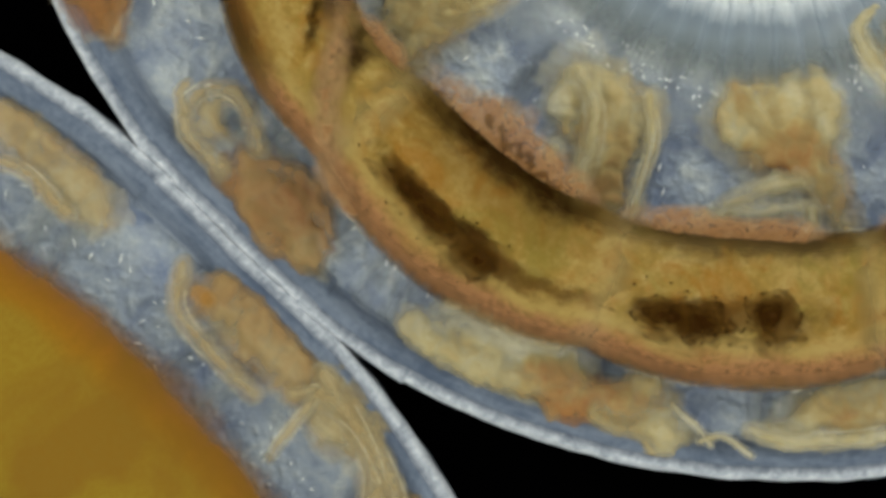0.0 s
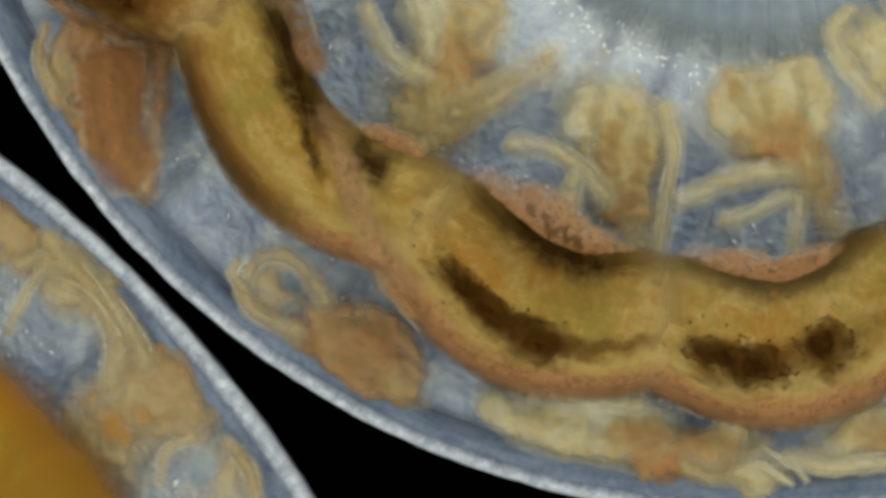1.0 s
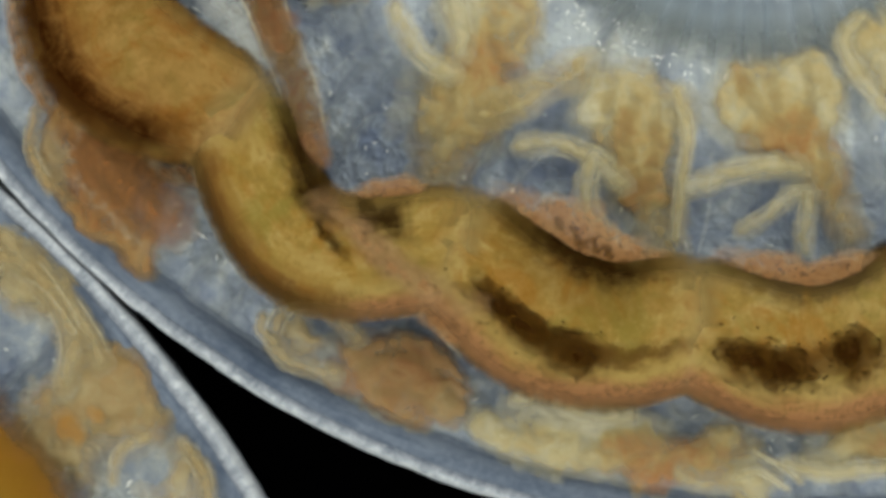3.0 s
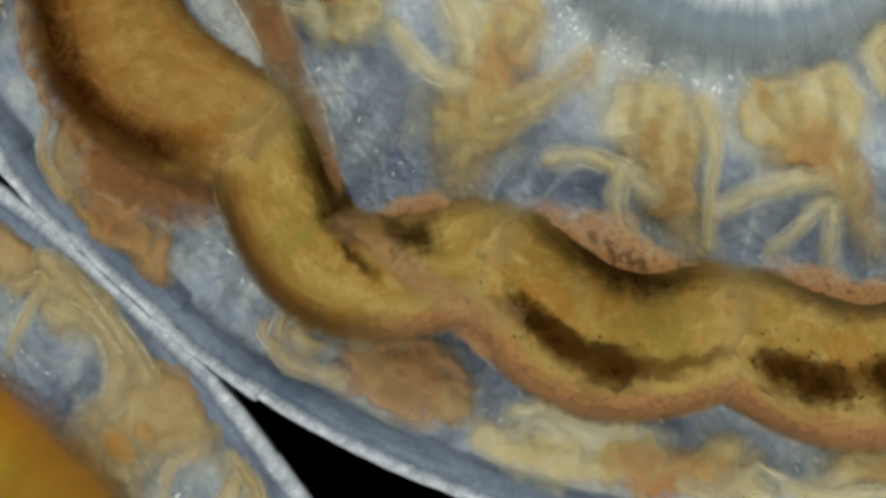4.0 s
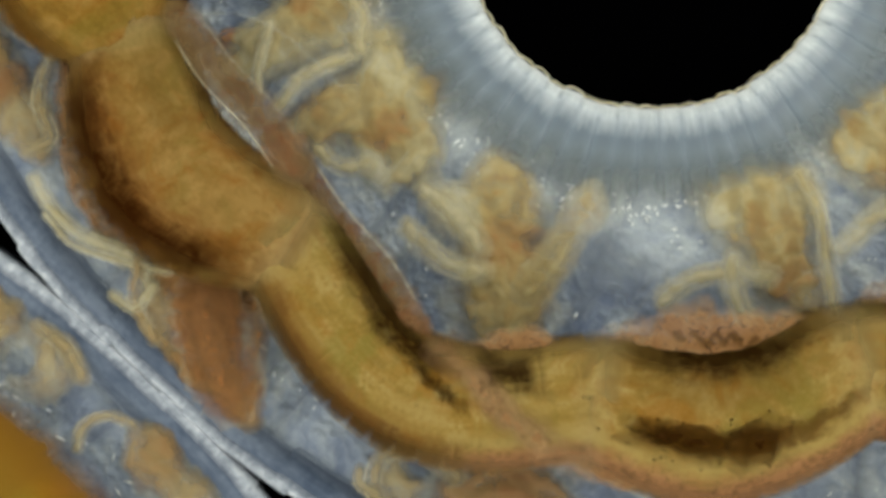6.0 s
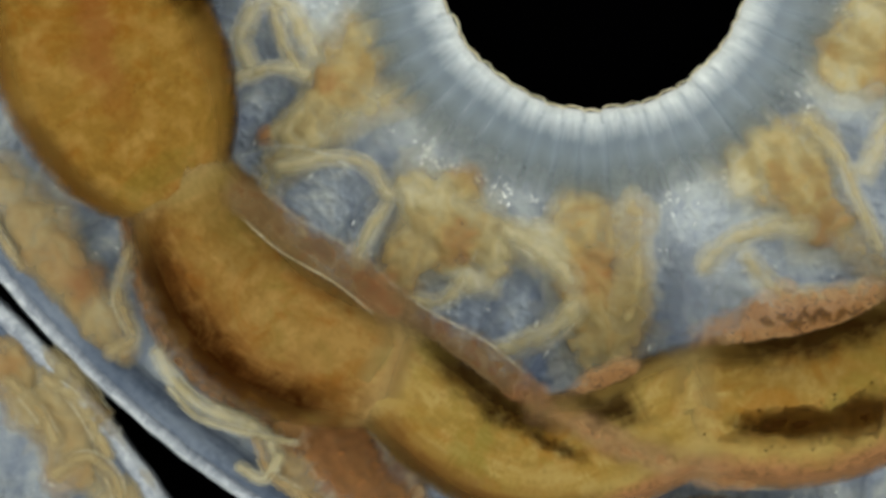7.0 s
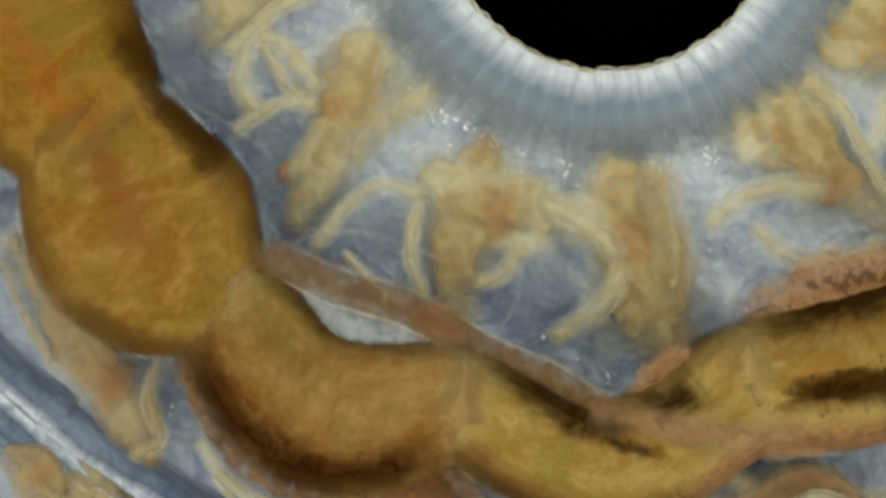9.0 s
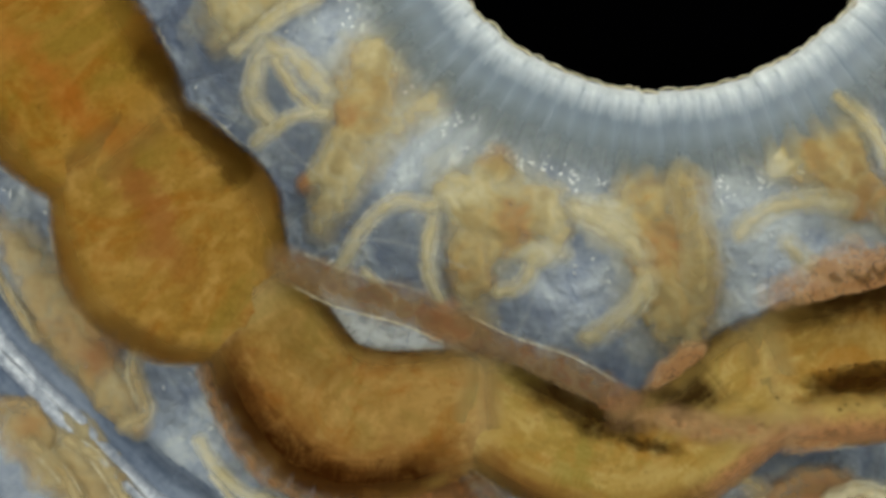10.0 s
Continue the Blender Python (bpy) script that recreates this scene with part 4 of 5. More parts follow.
# ---- the dorsal vessel, a chain of short pieces ----
VESSEL = [
    track((0, 330, -420), (0.5, 380, -300), (1, 420, -160), (1.5, 440, -110), (2.5, 430, -80), (4, 385, -100), (4.5, 395, -90), (5, 390, -60), (5.5, 355, -20), (6, 340, 60),
          (6.2, 390, 170), (7.3, 510, 450), (8, 520, 480), (8.5, 515, 480), (9, 505, 465), (9.5, 525, 470), (10, 535, 480)),
    track((0, 420, -260), (0.5, 450, -150), (1, 485, -30), (1.5, 490, 30), (2.5, 495, 60), (4, 495, 80), (4.5, 510, 95), (5, 510, 115), (5.5, 490, 165), (6, 515, 285),
          (6.2, 560, 375), (7.3, 725, 578), (8, 775, 590), (8.5, 780, 585), (9, 785, 578), (9.5, 800, 570), (10, 805, 580)),
    track((0, 560, -160), (0.5, 540, -30), (1, 540, 90), (1.5, 520, 190), (2.5, 540, 230), (4, 570, 300), (4.5, 600, 345), (5, 625, 385), (5.5, 675, 465), (6, 720, 560),
          (6.2, 775, 600), (7.3, 965, 722), (8, 1010, 755), (8.5, 1060, 740), (9, 1060, 728), (9.5, 1085, 722), (10, 1090, 708)),
]


def vessel_place(a, b):
    """A length of vessel between the bend a and its other end b; the lower one is held where it sinks into the gut."""
    def fn(t):
        bend, end = VESSEL[a](t), VESSEL[b](t)
        d = end - bend
        if b == 2:
            bend = end - d * 320 / np.linalg.norm(d)
        return bend[0], bend[1], 0.0178 if b == 2 else 0.0224, math.degrees(math.atan2(-d[1], d[0]))
    return fn


vessel = empty("dorsal_vessel", "brown translucent blood vessel lying along the gut", "blood vessel")
for a, b, length, seed in ((1, 0, 300, 2.0), (1, 2, 320, 6.0)):
    line = [(-14, 0), (0.3 * length, 5), (0.65 * length, -5), (length, 2)]
    core = [(10, 0), (0.3 * length, 5), (0.65 * length, -5), (0.85 * length, 0)]
    piece = part("vessel_wall", soft_body("vessel_wall", [(line, 76, 0.5, 0.5), (core, 62, 0.5, 0.3)], 0, 10, seed, 5.0), M_VESSEL, vessel)
    moves(piece, vessel_place(a, b))
    for x, long in ((0.97 * length, 40),) if b else ((8, 50),):
        part("knot", soft_body("knot", [(x, 2, long, 34, 0, 1.0, 0.6)], 8, 8, seed + 5 + x, 5.0, 0.5), M_KNOT, piece, "rusty red knot")
    # pale veil, added to brighten the shadowed gap between vessel and gut
    gutward = 1 if b else -1
    apron = [(x, gutward * y) for x, y in ((0, 40), (0.3 * length, 52), (0.6 * length, 54), (0.9 * length, 40))]
    part("veil", soft_body("veil", [(apron, 96, 0.4, 0.45)], -55, 10, seed + 3, 6.0, 0.3), M_VEIL, piece, "pale milky veil added to brighten the gap between vessel and gut")
    for side in (-1, 1):
        edge = [(x, y + side * 31) for x, y in line[1:-1]]
        edge = [(8, side * 30), *edge, (0.93 * length, side * 28)]
        part("margin", tube("margin", edge, 1.6 if side > 0 else 2.6, 6, 0.9, 0.4, 0.4, seed + side, True, 60), M_EDGE_LIGHT, piece, "thin bright margin imitating an edge highlight")


# ---- organs in the cavity ----
def margins(points, width):
    """The two side lines of a tubule."""
    line = spline(points, 12)
    lines = []
    for side in (-0.42, 0.42):
        edge = []
        for i, c in enumerate(line[1:-1]):
            d = line[i + 2] - line[i]
            d = d / (np.linalg.norm(d) + 1e-9)
            edge.append((c[0] - d[1] * side * width, c[1] + d[0] * side * width))
        lines.append(edge)
    return lines


SWINGS = []


def organ(name, label, place, t, lobes, tubes, tissue=None, group="segmental organs", spots=()):
    """An organ drawn as it lies on the stage at time t. lobes: (x, y, rx, ry, turn, tone), tone below 0 a gap;
    tubes: (points, width, tone) and, where the tubule swings about its root, its course in degrees."""
    tissue = tissue or M_ORGAN
    thing = empty(name, label, "organ", group)
    turn0 = place(t)[3]
    seed = 0.013 * lobes[0][0] + 0.17 * len(tubes)
    body = []
    for q, (x, y, rx, ry, turn, tone) in enumerate(lobes):
        (lx, ly), = on_stage(place, t, [(x, y)])
        if tone < 0:
            body.append((lx, ly, rx, ry, turn - turn0, 0.0, -1.0))
            continue
        body.append((lx, ly, 1.10 * rx, 1.10 * ry, turn - turn0, tone, 0.92))
        # faint pale halo round the first lobes, imitating the haze about an organ
        if q < 2:
            spread = 1.6 if tissue is M_ORGAN else 1.25
            body.append((lx, ly, spread * rx, spread * ry, turn - turn0, 0.1, 0.20))
    for points, width, tone, *swing in tubes:
        if not swing and tone > 0.2:
            body.append((on_stage(place, t, points), 1.3 * width, tone + 0.1, 0.5 if tone < 2 else 1.0))
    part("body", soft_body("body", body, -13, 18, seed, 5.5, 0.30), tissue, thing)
    for q, (points, width, tone, *swing) in enumerate(tubes):
        if not swing and tone > 0.2:
            continue
        line = on_stage(place, t, points)
        root = line[0] if swing else (0, 0)
        line = [(x - root[0], y - root[1]) for x, y in line]
        shapes = [(line, 1.15 * width, tone + 0.1, 0.62)]
        if width > 60:
            shapes += [([(x + dx * width, y + dy * width) for x, y in line], 18, 3.0, 1.0) for dx, dy in ((-0.26, 0.1), (0.05, -0.1), (0.24, 0.15))]
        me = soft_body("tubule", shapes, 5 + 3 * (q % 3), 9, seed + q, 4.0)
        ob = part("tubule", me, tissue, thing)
        if swing:
            ob.location = (root[0] * MM, -root[1] * MM, 0)
            SWINGS.append((ob, root, swing[0]))
        # edge highlights of slender tubules, added as thin pale tubes
        for side, (low, high) in enumerate(((1, 7), (4, 10)) if width < 60 else ()):
            edge = margins(line, width)[(q + side) % 2][low:high]
            part("margin", tube("margin", edge, 2.4, 13 + 3 * (q % 3), 0.7, 0.5, 0.4, seed + q + 0.3 * side, True, 30), M_EDGE_LIGHT, ob, "thin bright margin imitating an edge highlight")
    for x, y, rx, ry in spots:
        (lx, ly), = on_stage(place, t, [(x, y)])
        part("spot", soft_body("spot", [(lx, ly, rx, ry, 0, 1.0, 1.0)], 8, 6, seed + 7, 4.0, 0.4), M_ORANGE, thing, "bright orange spot")
    return moves(thing, place)


def glide(course, height=0.0055):
    """A place of the stage from a course of x, y, turn; height: that of the organ above the slide."""
    def fn(t):
        x, y, turn = course(t)
        return x, y, height, turn
    return fn


O1 = glide(track((0, 1401, 232, 3), (0.5, 1393, 224, 2), (1, 1385, 214, 0), (1.5, 1382, 205, 0), (2, 1384, 198, 0), (2.5, 1386, 198, 0), (4, 1440, 228, 2),
                 (4.5, 1462, 255, 5), (5, 1478, 290, 6), (5.5, 1535, 315, 10), (6, 1610, 250, 18), (6.2, 1640, 190, 22), (7.3, 1555, 45, 45), (8, 1545, 35, 45),
                 (9, 1570, 30, 45), (10, 1650, 20, 40)))
O2 = glide(track((0, 1072, 262, -12), (0.5, 1085, 290, -8), (1, 1110, 290, -5), (1.5, 1118, 270, -5), (2, 1122, 262, -5), (2.5, 1120, 258, -4), (4, 1186, 282, 0),
                 (4.5, 1204, 295, 0), (5, 1185, 310, 0), (5.5, 1255, 400, 4), (6, 1378, 420, 12), (6.2, 1415, 395, 16), (7.3, 1425, 312, 30), (7.5, 1420, 305, 30), (8, 1415, 285, 32),
                 (8.5, 1420, 265, 32), (9, 1438, 262, 32), (9.5, 1462, 268, 32), (10, 1488, 290, 32)))
O3 = glide(track((0, 778, -50, -30), (0.5, 772, 40, -30), (1, 786, 128, -26), (1.5, 790, 100, -30), (2, 790, 108, -33), (2.5, 822, 122, -32), (4, 858, 140, -24),
                 (4.5, 846, 165, -18), (5, 862, 240, -9), (5.5, 815, 350, 0), (6, 885, 458, 0), (6.2, 935, 495, 2), (7.3, 1083, 512, 10), (7.5, 1092, 502, 10), (8, 1102, 482, 11),
                 (8.5, 1112, 462, 12), (9, 1125, 455, 12), (9.5, 1150, 455, 12), (10, 1176, 462, 12)))
O4 = glide(track((0, 560, -330, -75), (2.5, 600, -190, -75), (4, 620, -80, -75), (4.5, 625, -30, -72), (5, 612, 10, -70), (5.5, 640, 70, -66), (6, 690, 170, -58), (6.2, 715, 230, -48),
                 (7.3, 800, 412, -12), (7.5, 815, 402, -8), (8, 838, 380, 0), (8.5, 830, 350, 0), (9, 834, 342, 0), (9.5, 844, 352, 0), (10, 860, 362, 2)))
O5 = glide(track((0, 500, -700, -30), (5, 520, -330, -30), (6, 560, -10, -28), (6.2, 568, 45, -24), (7.3, 605, 150, -8), (7.5, 603, 165, -6), (8, 594, 180, -2), (8.5, 600, 170, 0),
                 (9, 605, 162, 1), (9.5, 619, 166, 3), (10, 628, 176, 5)))

organ("nephridium", "tan folded excretory organ with a bent cream tubule", O2, 5.0,
      [(1175, 320, 56, 96, 0, 0.62), (1120, 215, 50, 58, 0, 0.32), (1180, 215, 48, 60, 0, 0.38), (1242, 250, 40, 62, 0, 0.34), (1195, 375, 46, 52, 0, 1.0), (1160, 290, 26, 70, 12, 0.95),
       (1212, 300, 24, 60, -8, 0.75), (1090, 250, 26, 34, 0, 0.1)],
      [([(1205, 350), (1222, 430), (1240, 520)], 66, 0.42),
       ([(1150, 372), (1095, 330), (1030, 312), (972, 316)], 40, 0.16, track((0, -62), (0.5, -30), (1, -8), (1.5, 0), (5, 0), (5.5, 24), (6, 18), (7.3, 8), (10, 0))),
       ([(1180, 512), (1112, 455), (1088, 395), (1098, 330)], 42, 0.14, track((0, 0), (6, 0), (6.2, 6), (7.3, 24), (10, 24))), ([(1110, 300), (1112, 240), (1150, 195), (1190, 220), (1185, 290)], 32, 0.45),
       ([(1240, 210), (1262, 280), (1255, 360), (1250, 460)], 26, 0.2), ([(1168, 225), (1156, 300), (1182, 368)], 24, 3.0), ([(1206, 240), (1212, 310), (1200, 380)], 24, 3.0), ([(1128, 190), (1120, 250)], 24, 3.0), ([(1236, 235), (1240, 300)], 24, 3.0)])
organ("nephridium", "tan folded excretory organ with finger-like tubules", O1, 1.0,
      [(1372, 236, 78, 58, 0, 0.85), (1318, 185, 58, 56, 0, 0.34), (1405, 150, 64, 52, 0, 0.30), (1360, 190, 60, 50, 0, 0.5), (1392, 262, 56, 42, -20, 1.05), (1440, 300, 44, 60, 20, 0.7),
       (1300, 160, 20, 40, 10, 0.8), (1450, 190, 40, 60, 0, 0.3)],
      [([(1425, 265), (1452, 340), (1485, 415)], 62, 0.5), ([(1392, 302), (1300, 316), (1206, 352)], 42, 0.14, track((0, 6), (1, 0), (2, -8), (4, 0), (10, 0))),
       ([(1388, 348), (1335, 372), (1282, 388)], 34, 0.1, track((0, -20), (1, 0), (2, 6), (4, 20), (10, 20))), ([(1412, 352), (1406, 400), (1404, 446)], 34, 0.12),
       ([(1290, 230), (1268, 190), (1290, 140), (1340, 130)], 30, 0.4), ([(1385, 120), (1430, 110), (1450, 160)], 30, 0.35), ([(1300, 150), (1330, 205), (1375, 235)], 24, 3.0), ([(1410, 130), (1420, 190), (1400, 240)], 24, 3.0), ([(1350, 150), (1360, 200)], 24, 3.0), ([(1440, 250), (1450, 330)], 24, 3.0)])
organ("nephridium", "brown lobed excretory organ with an arched head and fingers", O3, 5.5,
      [(825, 330, 68, 66, 0, 1.0), (818, 400, 72, 82, 0, 0.62), (815, 235, 48, 58, 0, 0.62), (825, 455, 62, 48, 0, 0.55), (730, 262, 52, 44, -30, 0.12), (860, 380, 50, 70, 20, 0.75), (790, 300, 30, 50, 0, 0.8)],
      [([(772, 300), (770, 225), (808, 182), (848, 212), (862, 280)], 46, 0.36),
       ([(868, 400), (925, 325), (968, 252)], 62, 0.36, track((0, 0), (4, 0), (6, 0), (7.3, 26), (10, 30))),
       ([(780, 375), (715, 360), (652, 308)], 42, 0.12, track((0, 0), (4, 12), (4.5, 20), (5, 48), (5.5, 0), (6, -4), (6.2, 10), (7.3, 62), (8, 66), (9, 60), (10, 60))),
       ([(778, 330), (735, 270), (690, 232)], 46, 0.10), ([(815, 400), (826, 460), (850, 545)], 92, 0.5), ([(800, 250), (830, 300), (880, 320)], 24, 3.0), ([(780, 380), (810, 430), (815, 480)], 24, 3.0), ([(850, 220), (842, 280)], 24, 3.0), ([(930, 300), (890, 370)], 24, 3.0)])
organ("nephridium", "tan folded excretory organ with an arched cream tubule", O4, 8.5,
      [(822, 395, 66, 72, 0, 0.55), (822, 322, 72, 50, 0, 0.32), (875, 382, 50, 56, 0, 1.0), (935, 372, 48, 56, 0, 0.36), (850, 282, 34, 32, 0, 0.75), (800, 470, 46, 60, 0, 0.8), (920, 440, 52, 24, 0, 0.1),
       (770, 340, 34, 40, 0, 0.25)],
      [([(800, 430), (802, 500), (806, 560)], 62, 0.36), ([(735, 348), (665, 332), (605, 372), (556, 430)], 30, 0.10, track((0, 0), (7.3, -18), (7.5, -15), (8, -6), (8.5, 0), (10, 8))),
       ([(735, 372), (724, 455), (744, 528)], 28, 0.14), ([(912, 445), (888, 488), (848, 505)], 34, 0.14), ([(612, 462), (655, 505), (705, 545)], 22, 0.06), ([(880, 330), (930, 345), (958, 405)], 34, 0.25), ([(835, 300), (860, 270), (878, 300)], 24, 3.0), ([(790, 360), (830, 400), (880, 400)], 24, 3.0), ([(800, 450), (812, 520)], 24, 3.0), ([(930, 340), (920, 410)], 24, 3.0)])
organ("nephridium", "tan folded excretory organ with a wide tubule loop", O5, 8.5,
      [(622, 152, 66, 78, 10, 0.58), (600, 200, 46, 40, 0, 0.95), (645, 112, 46, 42, 0, 0.34), (560, 270, 44, 70, -30, 0.35), (497, 310, 15, 20, 0, 1.15), (640, 160, 24, 40, 0, 0.85)],
      [([(548, 152), (500, 86), (448, 76), (424, 150), (452, 205)], 40, 0.14), ([(548, 190), (486, 192), (418, 232)], 28, 0.1), ([(742, 178), (665, 228), (600, 285), (520, 385)], 56, 0.26),
       ([(600, 205), (560, 262), (536, 340)], 62, 0.34), ([(470, 95), (500, 150), (530, 180)], 26, 0.2), ([(610, 120), (650, 160), (625, 215)], 24, 3.0), ([(580, 240), (545, 310)], 24, 3.0), ([(660, 100), (640, 150)], 24, 3.0)])

O6 = glide(track((0, 300, -1000, 0), (5, 360, -700, 0), (6.2, 400, -430, 0), (7.3, 470, -120, 0), (8, 480, -75, 0), (9, 490, -70, 0), (10, 500, -65, 0)))
O0 = glide(track((0, 1590, 50, 0), (0.5, 1560, 55, 0), (1, 1545, 58, 0), (2.5, 1550, 65, 0), (4, 1615, 90, 0), (5, 1680, 120, 0), (6, 1800, 60, 0), (10, 1900, -100, 0)))
organ("nephridium", "tan folded excretory organ with short branches", O6, 10.0,
      [(480, -40, 90, 50, 10, 0.6), (420, 10, 70, 40, 30, 0.35), (560, -50, 70, 44, 0, 0.7)],
      [([(520, -20), (460, 20), (390, 75)], 44, 0.3), ([(560, -10), (490, 30), (420, 90)], 30, 0.1)])
organ("nephridium", "ochre folded excretory organ with curled lobes", O0, 1.0,
      [(1560, 60, 60, 90, 0, 0.3), (1510, 40, 44, 50, 0, 0.5), (1580, 130, 50, 60, 0, 0.5)],
      [([(1500, 20), (1470, 60), (1500, 120), (1550, 180)], 34, 0.12), ([(1490, 60), (1530, 20), (1570, 40)], 28, 0.3)])

P1 = glide(track((0, 500, 360, -27), (0.5, 570, 492, -17), (1, 645, 612, -9), (1.5, 682, 648, -2), (2, 690, 652, 0), (2.5, 708, 666, 1), (4, 722, 664, 4), (4.5, 722, 706, 6), (5, 744, 752, 8),
                 (5.5, 815, 835, 10), (6, 900, 890, 12), (6.2, 975, 925, 14), (7.3, 1320, 960, 20), (8.5, 1400, 900, 20), (10, 1440, 900, 20)), 0.0095)
P2 = glide(track((0, 988, 688, -12), (0.5, 1090, 752, -7), (1, 1145, 792, -3), (1.5, 1138, 800, 0), (2, 1110, 802, 0), (2.5, 1128, 804, 0), (4, 1135, 832, 0), (4.5, 1145, 850, 0), (5, 1165, 885, 2),
                 (5.5, 1240, 955, 5), (6, 1400, 1000, 10), (10, 1700, 950, 10)), 0.0095)
P3 = glide(track((0, 150, -110, 0), (0.5, 194, 40, 0), (1, 206, 165, 0), (1.5, 195, 242, 0), (2, 187, 274, 0), (2.5, 186, 300, 2), (4, 218, 322, 4), (4.5, 236, 345, 5), (5, 226, 356, 5),
                 (5.5, 224, 418, 6), (6, 378, 575, 4), (6.2, 430, 680, 12), (7.3, 680, 850, 40), (8, 740, 890, 45), (9, 750, 880, 45), (10, 780, 880, 45)), 0.0095)
P4 = glide(track((0, -200, -500, 0), (5, -60, 0, 0), (6, 0, 150, 0), (6.2, 40, 270, 0), (7.3, 172, 578, 4), (7.5, 186, 604, 3), (8, 206, 668, 0), (8.5, 200, 690, 0), (9, 193, 681, 0), (9.5, 184, 662, 0), (10, 166, 634, 2)), 0.0095)
P5 = glide(track((0, 1480, 735, -3), (0.5, 1530, 755, 0), (1, 1545, 775, 0), (2.5, 1540, 772, 0), (4, 1545, 830, 0), (5, 1560, 880, 0), (6, 1800, 900, 0), (10, 2000, 800, 0)), 0.0095)
P6 = glide(track((0, -400, -500, 0), (4.5, -140, 20, 0), (5, -70, 110, 0), (5.5, 50, 255, 0), (6, 150, 400, 0), (6.2, 205, 500, 0), (7.3, 420, 770, 2), (7.5, 440, 800, 2), (8, 468, 845, 2),
                 (8.5, 460, 858, 2), (9, 450, 866, 2), (10, 445, 860, 2)), 0.0095)
organ("segmental_gland", "reddish-brown oval gland with a looped cream tubule beside the body wall", P1, 2.0,
      [(690, 660, 104, 68, -25, 0.85), (758, 704, 44, 34, -40, 0.5), (520, 575, 50, 50, 0, 0.2), (720, 640, 60, 44, -30, 1.0), (620, 640, 56, 44, 0, 0.8), (552, 562, 38, 24, -15, -1)],
      [([(610, 585), (555, 528), (498, 525), (468, 575), (495, 622), (570, 645)], 34, 0.12), ([(615, 612), (690, 590), (764, 632), (786, 692), (762, 724)], 30, 0.55), ([(640, 690), (700, 700), (740, 680), (700, 650)], 30, 0.8),
       ([(590, 600), (620, 640), (640, 690), (720, 735)], 30, 0.5), ([(470, 590), (448, 565), (450, 545)], 24, 0.1), ([(610, 640), (680, 612), (750, 650), (770, 705)], 18, 3.0), ([(640, 680), (700, 685), (740, 715)], 18, 3.0)], M_GLAND)
organ("segmental_gland", "long tan knotted gland lying along the body wall", P2, 2.0,
      [(960, 778, 84, 38, -12, 0.36), (1092, 788, 66, 46, 0, 0.9), (1228, 800, 72, 46, 0, 0.7), (1010, 730, 130, 40, -8, 0.05), (1135, 828, 44, 34, 0, 1.05), (870, 758, 46, 34, -20, 0.25), (1300, 840, 50, 40, 0, 0.3),
       (1190, 790, 40, 26, 0, 1.0), (1260, 760, 40, 30, 0, 0.5)],
      [([(832, 738), (880, 772), (965, 800), (1062, 802)], 42, 0.28), ([(1050, 770), (1100, 760), (1140, 800), (1110, 845)], 32, 0.7), ([(1180, 830), (1230, 850), (1290, 830), (1310, 780)], 30, 0.4),
       ([(1312, 790), (1350, 812), (1385, 840)], 14, 0.05), ([(900, 700), (950, 690), (1010, 720), (1090, 730)], 34, 0.05)])
organ("segmental_gland", "rusty brown wedge-shaped gland by the gut", P3, 2.0,
      [(185, 228, 84, 74, 0, 0.95), (178, 310, 62, 72, 0, 0.8), (222, 395, 34, 66, 10, 0.5), (88, 235, 34, 56, 0, 0.15), (180, 250, 56, 60, 0, 1.05), (130, 180, 50, 40, 0, 0.7)],
      [([(150, 190), (128, 262), (160, 345), (210, 380)], 38, 0.8), ([(172, 215), (150, 262), (178, 326), (220, 285), (212, 222)], 28, 1.0), ([(178, 240), (188, 310), (205, 385)], 110, 1.05, track((0, 0), (2, 0), (2.5, 18), (4, 52), (5, 55), (5.5, 45), (6, 0), (10, 0))), ([(270, 200), (258, 325), (240, 440)], 26, 0.55),
       ([(110, 150), (82, 215), (98, 292), (150, 370), (205, 385)], 26, 0.3), ([(66, 160), (56, 225), (86, 290)], 24, 0.08), ([(165, 205), (140, 265), (165, 340), (210, 370)], 22, 3.0), ([(195, 215), (175, 262), (195, 315), (225, 270)], 22, 3.0), ([(110, 200), (150, 230), (200, 240)], 20, 3.0), ([(250, 210), (240, 300), (225, 400)], 16, 3.0)], M_RUSTY)
organ("segmental_gland", "tan wedge-shaped gland with a pale tapering tail", P4, 8.5,
      [(165, 635, 58, 62, 20, 0.55), (208, 690, 38, 44, 0, 0.95), (128, 560, 62, 60, 20, 0.3), (240, 752, 44, 58, 20, 0.25), (180, 640, 20, 26, 0, 0.2), (80, 500, 40, 50, 20, 0.15)],
      [([(30, 440), (85, 540), (112, 622), (155, 685), (222, 762), (268, 806)], 44, 0.25), ([(292, 632), (270, 715), (290, 782), (248, 806)], 28, 0.1), ([(150, 600), (200, 620), (190, 670), (150, 660)], 26, 0.4),
       ([(20, 480), (50, 560), (100, 650)], 20, 0.05)], M_GLAND)
organ("segmental_gland", "pale tan gland lying along the body wall", P5, 1.0,
      [(1540, 770, 70, 40, 10, 0.6), (1620, 760, 70, 46, 10, 0.6), (1470, 810, 60, 30, 0, 0.2), (1560, 775, 40, 24, 10, 0.9)],
      [([(1490, 790), (1520, 740), (1600, 720), (1680, 730)], 30, 0.3), ([(1400, 810), (1470, 820), (1560, 815), (1640, 800)], 34, 0.12), ([(1310, 830), (1350, 820), (1400, 850)], 14, 0.05)])
